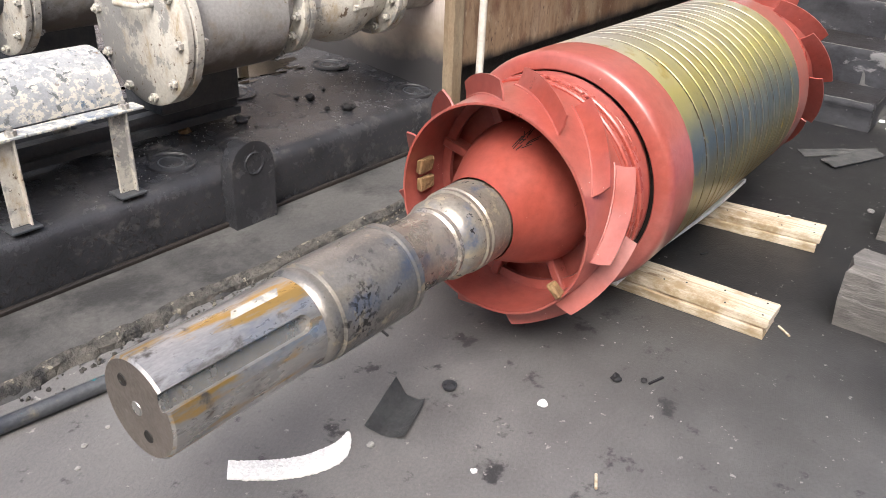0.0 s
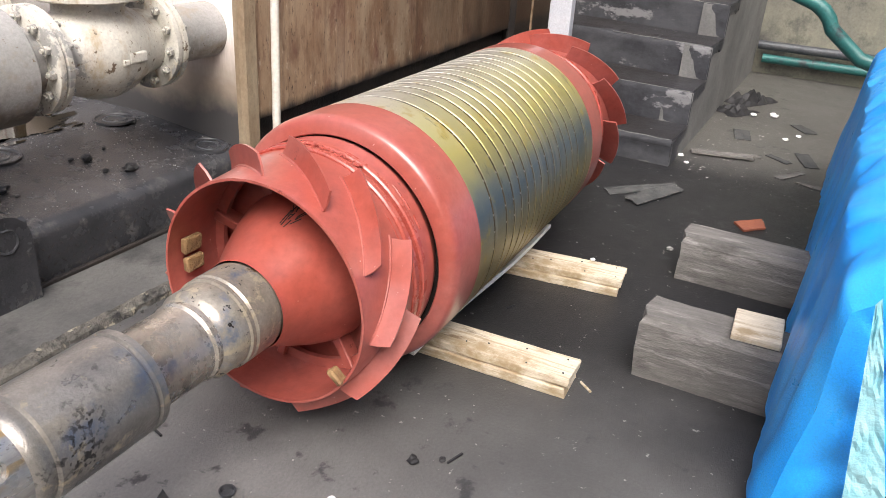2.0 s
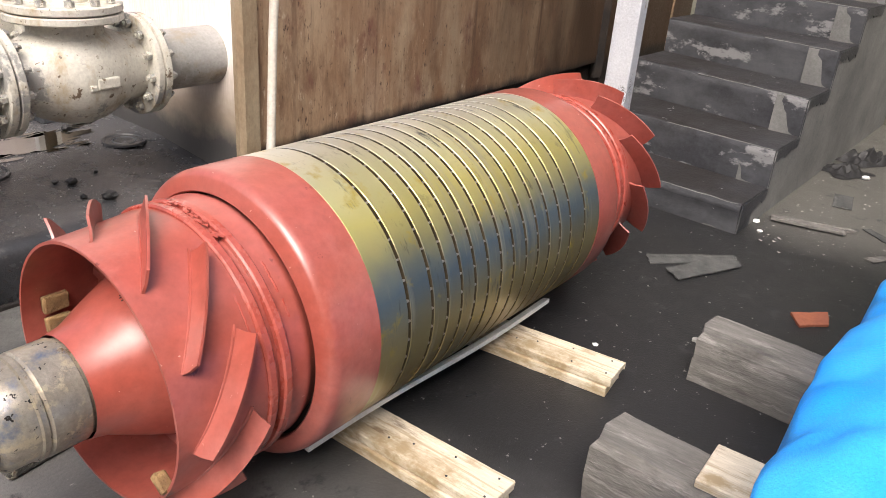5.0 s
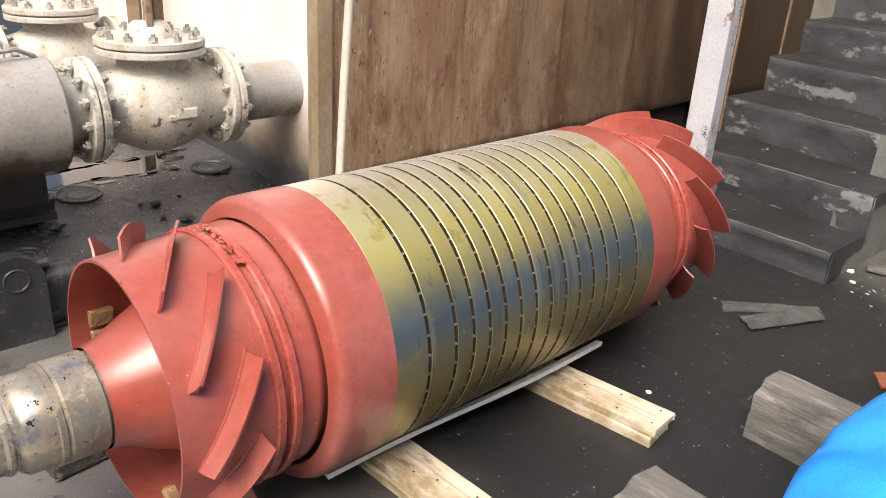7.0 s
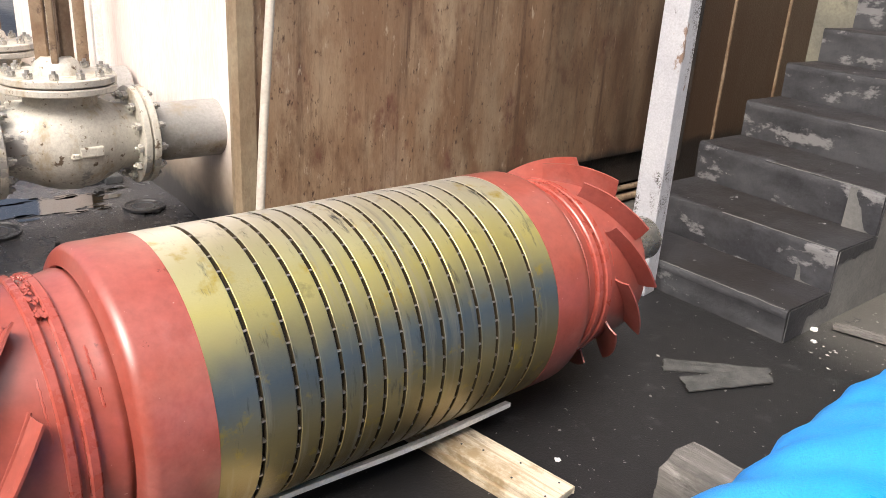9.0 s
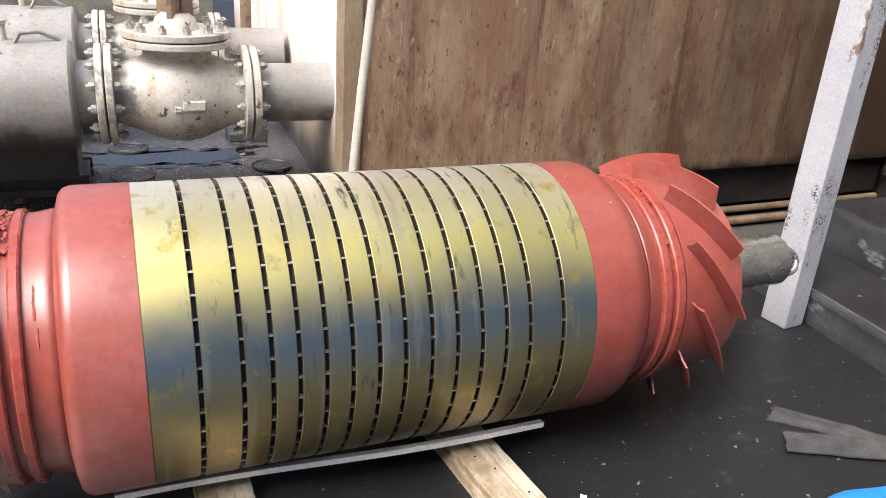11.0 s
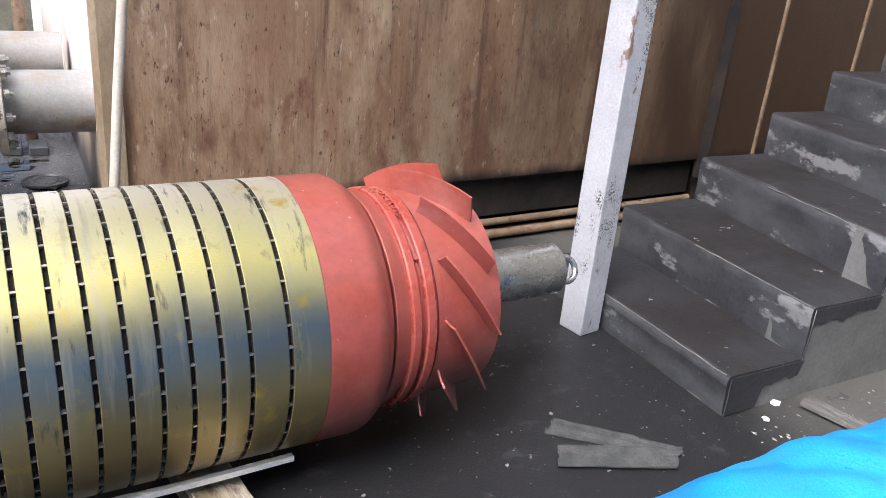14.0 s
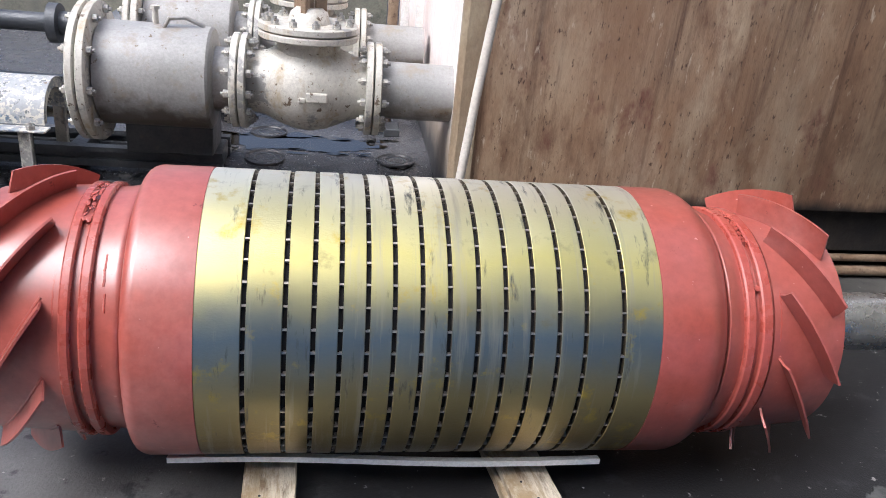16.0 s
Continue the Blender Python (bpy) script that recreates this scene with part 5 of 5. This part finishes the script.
def bolts(parent, n, r, x, m=None, start=0.0):
    for k in range(n):
        a = 2 * math.pi * k / n + start
        ob = new("bolt", BOLT)
        ob.parent = parent
        base = Matrix.Translation((x, r * math.cos(a), r * math.sin(a))) @ Matrix.Rotation(a * 3.7, 4, 'X')
        ob.matrix_local = (m or Matrix()) @ base


def pump_line(y, z):
    """Check valve with bonnet and outlet, and the pump barrel before it. Returns both, built at their place."""
    valve = thing("check_valve", (2.485, y, z), "cream painted flanged check valve with flaking rust", "valve", "check valves")
    bm = bmesh.new()
    lathe(bm, [(-0.30, 0.14), (-0.25, 0.142), (-0.19, 0.155), (-0.12, 0.188), (-0.05, 0.212), (0.02, 0.218), (0.09, 0.205), (0.16, 0.175), (0.22, 0.15), (0.30, 0.142)], 56)
    body = part("body", bm, M_PUMP, valve, smooth=True)
    bm = bmesh.new()
    lathe(bm, [(0.10, 0.175), (0.16, 0.150), (0.22, 0.146), (0.235, 0.15)], 48, m=UP)
    part("neck", bm, M_PUMP, valve, smooth=True)
    bm = bmesh.new()
    box(bm, (0.0, -0.222, -0.035), (0.10, -0.19, 0.012), 0.008, seg=2)
    box(bm, (-0.035, -0.222, -0.040), (0.0, -0.19, -0.012), 0.008, seg=2)
    part("cast_plate", bm, M_PUMP, valve, "cast raised maker plate")
    for x in (-0.31, 0.31):
        for dx in (-0.036, 0.003):
            bm = bmesh.new()
            lathe(bm, [(x + dx, 0.10), (x + dx, 0.216), (x + dx + 0.004, 0.222), (x + dx + 0.029, 0.222), (x + dx + 0.033, 0.216), (x + dx + 0.033, 0.10)], 56)
            fl = part("flange", bm, M_PUMP, valve, smooth=True)
        for sx in (-0.050, 0.050):
            bolts(valve, 12, 0.186, x + sx, start=0.13)
    for z0, z1, r in ((0.222, 0.254, 0.232), (0.259, 0.292, 0.232)):
        bm = bmesh.new()
        lathe(bm, [(z0, 0.0), (z0, r - 0.006), (z0 + 0.005, r), (z1 - 0.005, r), (z1, r - 0.006), (z1, 0.0)], 56, m=UP)
        part("bonnet_flange", bm, M_PUMP, valve, smooth=True)
    bolts(valve, 12, 0.195, 0.305, m=UP, start=0.2)
    bm = bmesh.new()
    lathe(bm, [(0.29, 0.10), (0.34, 0.085), (0.36, 0.06), (0.36, 0.0)], 32, m=UP)
    part("bonnet_dome", bm, M_PUMP, valve, smooth=True)
    for a in (0.4, 2.5, 4.4):
        bm = bmesh.new()
        box(bm, (-0.028, -0.014, 0.33), (0.028, 0.014, 0.72), 0.004, m=Matrix.Translation((0.055 * math.cos(a), 0.055 * math.sin(a), 0)) @ Matrix.Rotation(a, 4, 'Z'))
        part("yoke_arm", bm, M_RUSTPIPE, valve)
    bm = bmesh.new()
    rod(bm, (0, 0, 0.34), (0, 0, 0.8), 0.020)
    part("stem", bm, M_RUSTPIPE, valve, smooth=True)
    bm = bmesh.new()
    lathe(bm, [(0.34, 0.10), (0.345, 0.137), (0.700, 0.137)], 48)
    part("outlet_pipe", bm, M_PUMPGREY, valve, "grey painted outlet pipe", smooth=True)

    pump = thing("pump_barrel", (1.815, y, z), "grey painted horizontal pump barrel with bolted end cover", "pump", "pumps on the deck")
    bm = bmesh.new()
    lathe(bm, [(-0.26, 0.20), (-0.255, 0.236), (0.225, 0.236), (0.235, 0.226), (0.238, 0.20), (0.245, 0.150), (0.36, 0.146)], 64)
    part("barrel", bm, M_PUMPGREY, pump, smooth=True)
    for x0, x1 in ((-0.345, -0.308), (-0.302, -0.262)):
        bm = bmesh.new()
        lathe(bm, [(x0, 0.0), (x0, 0.308), (x0 + 0.006, 0.316), (x1 - 0.006, 0.316), (x1, 0.308), (x1, 0.0)], 72)
        part("end_flange", bm, M_PUMP, pump, "cream flange with flaking paint", smooth=True)
    bolts(pump, 10, 0.280, -0.352, start=0.1)
    bolts(pump, 10, 0.280, -0.250, start=0.1)
    bm = bmesh.new()
    tube(bm, [(-0.345, -0.12, 0.10), (-0.385, -0.12, 0.10), (-0.392, -0.10, 0.095), (-0.392, 0.06, 0.085), (-0.385, 0.08, 0.085), (-0.345, 0.08, 0.085)], 0.011, 10)
    part("handle", bm, M_PUMP, pump, "bent rod handle", smooth=True)
    bm = bmesh.new()
    box(bm, (-0.349, -0.05, 0.135), (-0.345, 0.06, 0.265), 0.001)
    part("name_plate", bm, M_CHROME, pump, "blank bright name plate")
    bm = bmesh.new()
    rod(bm, (-0.02, 0, 0.23), (-0.02, 0, 0.31), 0.014)
    rod(bm, (-0.02, 0, 0.30), (-0.02, 0, 0.315), 0.022, 6)
    part("vent_plug", bm, M_PUMP, pump, smooth=True)
    bm = bmesh.new()
    tube(bm, [(0.02, -0.05, 0.22), (0.05, -0.05, 0.27), (0.12, -0.03, 0.275), (0.19, -0.01, 0.24), (0.21, 0.0, 0.20)], 0.010, 8)
    part("drain_hose", bm, M_PUMPGREY, pump, smooth=True)
    bm = bmesh.new()
    box(bm, (-0.22, 0.12, -z + BACK + 0.10), (0.20, 0.40, -0.17), 0.006)
    part("pedestal", bm, M_DARKMACH, pump)
    return valve, pump


valve_a, pump_a = pump_line(PY, PZ)
valve_b = copy_thing(valve_a, Matrix.Translation((2.435, PY + 1.15, PZ)))
pump_b = copy_thing(pump_a, Matrix.Translation((1.765, PY + 1.15, PZ)))
bm = bmesh.new()
lathe(bm, [(-0.345, 0.13), (-0.44, 0.11), (-0.50, 0.065), (-0.60, 0.065), (-0.602, 0.105), (-0.65, 0.105), (-0.655, 0.07), (-0.76, 0.07), (-0.765, 0.115), (-0.82, 0.115), (-0.825, 0.055), (-1.20, 0.055)], 40)
part("drive_shaft", bm, M_DARKMACH, pump_b, "dark worn drive shaft and coupling", smooth=True)

# black skid rails under the pumps
for y in (PY + 0.40, PY + 1.55):
    skid = thing("pump_skid", (0.97, y - 0.05, BACK), "black steel skid frame under the pump", "skid", "skids on the deck")
    for dy in (-0.15, 0.15):
        bm = bmesh.new()
        prism(bm, [(dy - 0.03, 0), (dy + 0.03, 0), (dy + 0.03, 0.035), (dy + 0.008, 0.039), (dy + 0.008, 0.070), (dy + 0.03, 0.074), (dy + 0.03, 0.10), (dy - 0.03, 0.10),
                   (dy - 0.03, 0.074), (dy - 0.008, 0.070), (dy - 0.008, 0.039), (dy - 0.03, 0.035)], -2.4, 1.08, axis=0)
        part("rail", bm, M_DARKMACH, skid)
    for xx in (-0.6, 0.35, 1.03):
        bm = bmesh.new()
        box(bm, (xx - 0.04, -0.115, 0.0), (xx + 0.04, 0.115, 0.09), 0.004)
        part("cross_bar", bm, M_DARKMACH, skid)
    if y < PY + 1:
        continue
    mot = thing("electric_motor", (0.1, y - 0.40, BACK), "dark painted electric motor behind the pump", "motor", "motors on the deck")
    bm = bmesh.new()
    lathe(bm, [(-0.6, 0.0), (-0.6, 0.2), (-0.57, 0.25), (0.38, 0.25), (0.42, 0.2), (0.42, 0.06), (0.62, 0.05), (0.62, 0.0)], 40, m=Matrix.Translation((0, 0, PZ - BACK)))
    part("housing", bm, M_DARKMACH, mot, smooth=True)
    for k in range(14):
        a = radians(-20 + 220 * k / 13)
        bm = bmesh.new()
        box(bm, (-0.5, -0.006, 0.245), (0.34, 0.006, 0.285), m=Matrix.Translation((0, 0, PZ - BACK)) @ Matrix.Rotation(a - math.pi / 2, 4, 'X'))
        part("cooling_fin", bm, M_DARKMACH, mot)
    bm = bmesh.new()
    box(bm, (-0.4, 0.05, 0.105), (0.3, 0.54, 0.42), 0.01)
    part("foot", bm, M_DARKMACH, mot)

# coupling guard on legs
guard = thing("coupling_guard", (0.89, 2.515, DECK), "half-round coupling guard with flaking cream and blue paint", "guard")
bm = bmesh.new()
M_GUARD = surface("flaking_guard_paint", (0.36, 0.37, 0.37), (0.25, 0.27, 0.29), 6, 0.5, 0, 0.3, 70, (0.10, 0.15, 0.22), 0.57, 5, sharp=0.06)
layer(M_GUARD, (0.54, 0.52, 0.45), 0.51, 0.545, (34, 34, 34), detail=8, offset=8)
layer(M_GUARD, (0.13, 0.14, 0.14), 0.60, 0.63, (26, 26, 26), detail=8, offset=18)
layer(M_GUARD, (0.16, 0.10, 0.05), 0.66, 0.70, (12, 12, 12), detail=10, offset=2)
GZ, GR, GX = 0.345, 0.185, 0.41
vs = lathe(bm, [(-0.75, GR), (GX, GR), (GX, GR - 0.006), (-0.75, GR - 0.006)], 24, 0, math.pi, m=Matrix.Translation((0, 0, GZ)), shut=True)
part("hood", bm, M_GUARD, guard, smooth=True)
bm = bmesh.new()
prism(bm, [(GR * math.cos(a), GZ + GR * math.sin(a)) for a in (math.pi * k / 20 for k in range(21))][:10] + [(GR * math.cos(a), GZ + GR * math.sin(a)) for a in (math.pi * k / 20 for k in range(10, 21))] + [((GR - 0.05) * math.cos(a), GZ + (GR - 0.05) * math.sin(a)) for a in (math.pi * k / 20 for k in range(20, -1, -1))], GX - 0.012, GX - 0.006, axis=0)
part("end_rim", bm, M_GUARD, guard)
for s in (-1, 1):
    bm = bmesh.new()
    box(bm, (-0.75, min(s * 0.195, s * 0.275), GZ - 0.012), (GX + 0.03, max(s * 0.195, s * 0.275), GZ - 0.002), 0.002)
    part("side_flange", bm, M_GUARD, guard)
    for x in (-0.08, 0.34):
        bm = bmesh.new()
        box(bm, (x - 0.032, s * 0.235 - 0.006, 0.01), (x + 0.032, s * 0.235 + 0.006, GZ - 0.012), 0.002)
        box(bm, (x + 0.024, s * 0.235 - 0.03, 0.01), (x + 0.032, s * 0.235 + 0.006, GZ - 0.012), 0.002)
        part("leg", bm, M_PUMP, guard, "cream angle-iron leg with rust")
        bm = bmesh.new()
        box(bm, (x - 0.055, s * 0.235 - 0.05, 0), (x + 0.055, s * 0.235 + 0.05, 0.010), 0.002)
        part("foot_plate", bm, M_DARKMACH, guard)
        ob = new("bolt", BOLT)
        ob.parent = guard
        ob.matrix_local = Matrix.Translation((x + 0.03, s * 0.25, GZ + 0.006)) @ UP

# lifting lug in front of the deck
lug = thing("lifting_lug", (1.735, 2.180, 0.04), "black painted round-topped lifting lug plate with hole", "lug")
bm = bmesh.new()
outl = [(-0.112, 0.0), (0.112, 0.0)] + [(0.112 * math.cos(a), 0.272 + 0.112 * math.sin(a)) for a in (math.pi * k / 18 for k in range(19))]
vs = prism(bm, outl, -0.042, 0.036, axis=1)
part("plate", bm, M_DECK, lug)
bm = bmesh.new()
lathe(bm, [(0, 0.0), (0, 0.040), (0.002, 0.042), (0.004, 0.048), (0.0, 0.053)], 32, m=Matrix.Translation((0.005, -0.0445, 0.285)) @ Matrix.Rotation(-math.pi / 2, 4, 'Z') )
part("hole_ring", bm, M_DECK, lug, smooth=True)
bm = bmesh.new()
rod(bm, (0.03, 0.06, 0.29), (0.15, 0.06, 0.295), 0.026)
part("pin", bm, M_DECK, lug, smooth=True)

# round covers on the deck
for x, y, r in ((2.24, 2.90, 0.10), (2.22, 3.38, 0.10), (2.97, 2.95, 0.10), (1.51, 2.405, 0.092), (3.06, 2.375, 0.095), (1.84, 2.385, 0.07)):
    c = thing("deck_cover", (x, y, deck_z(y)), "round black steel cover plate on the deck", "cover", "round deck covers")
    c.rotation_euler.x = radians(5.45) if y < 2.93 else 0
    bm = bmesh.new()
    lathe(bm, [(0.0, r + 0.012), (0.012, r + 0.010), (0.013, r), (0.006, r - 0.006), (0.006, 0.0)], 40, m=UP)
    part("plate", bm, M_DECK, c, smooth=True)
    bm = bmesh.new()
    lathe(bm, [(0.006, r * 0.62), (0.009, r * 0.60), (0.009, r * 0.55), (0.006, r * 0.53)], 32, m=UP)
    part("raised_ring", bm, M_DARKMACH, c, smooth=True)

# water lying on the deck
bm = bmesh.new()
wet = random.Random(8)
pools = [(2.37, 3.20, 0.46, 0.16), (0.80, 3.45, 0.42, 0.20)]
pools += [(wet.uniform(1.75, 3.0), 3.17 + wet.choice((-1, 1)) * wet.uniform(0.10, 0.19), wet.uniform(0.015, 0.06), wet.uniform(0.008, 0.022)) for k in range(60)]
for x, y, rx, ry in pools:
    N, ring = (90 if rx > 0.1 else 14), []
    for k in range(N):
        a = 2 * math.pi * k / N
        q = 1 + 0.38 * noise.noise(Vector((math.cos(a) * 2.2 + x, math.sin(a) * 2.2, 5))) + 0.26 * noise.noise(Vector((math.cos(a) * 8, math.sin(a) * 8, 2 + x)))
        ring.append(bm.verts.new((x + rx * q * math.cos(a), y + ry * q * math.sin(a), BACK + 0.004)))
    bm.faces.new(ring)
bmesh.ops.triangulate(bm, faces=bm.faces[:])
tagged(part("puddle", bm, M_WATER), "brown oily puddle reflecting the sky on deck", "puddle", kind="structure")
# clods and debris on the deck
for k, (x, y, s, m) in enumerate(((2.03, 2.58, 0.036, M_RUBBER), (2.51, 2.62, 0.026, M_INK), (2.57, 2.40, 0.035, M_INK), (2.48, 2.46, 0.016, M_INK), (1.74, 2.63, 0.030, M_CLAY), (2.66, 2.68, 0.012, M_LEDGE),
                                  (2.45, 2.66, 0.014, M_INK), (3.0, 2.85, 0.018, M_INK), (2.05, 2.50, 0.010, M_LEDGE), (2.84, 3.3, 0.03, M_INK))):
    bm = bmesh.new()
    lump(bm, (0, 0, 0), s, k + 3, 0.55)
    ob = part("dirt_clod", bm, m)
    ob.location = (x, y, deck_z(y))
    tagged(ob, "lump of oily dirt lying on the deck", "clod", "clods on the deck")
for k, (x, y) in enumerate(((2.84, 3.55), (2.97, 3.53))):
    bm = bmesh.new()
    box(bm, (-0.05, -0.09, 0), (0.05, 0.09, 0.05), 0.006)
    ob = part("support_block", bm, M_DARKMACH)
    ob.location = (x, y, deck_z(y))
    tagged(ob, "small dark block on the deck under the pipe", "block", "blocks under the pipe")
bm = bmesh.new()
r = random.Random(21)
for k in range(420):
    x, y, s = r.uniform(1.3, 3.15), r.uniform(2.30, 3.1), r.choice((0.0012, 0.0018, 0.0025, 0.0035))
    vs = bmesh.ops.create_icosphere(bm, subdivisions=1, radius=s, matrix=Matrix.Translation((x, y, deck_z(y) + s * 0.4)))
tagged(part("deck_grit", bm, M_GRIT), "pale grit and crumbs on the deck", "grit", kind="stuff")
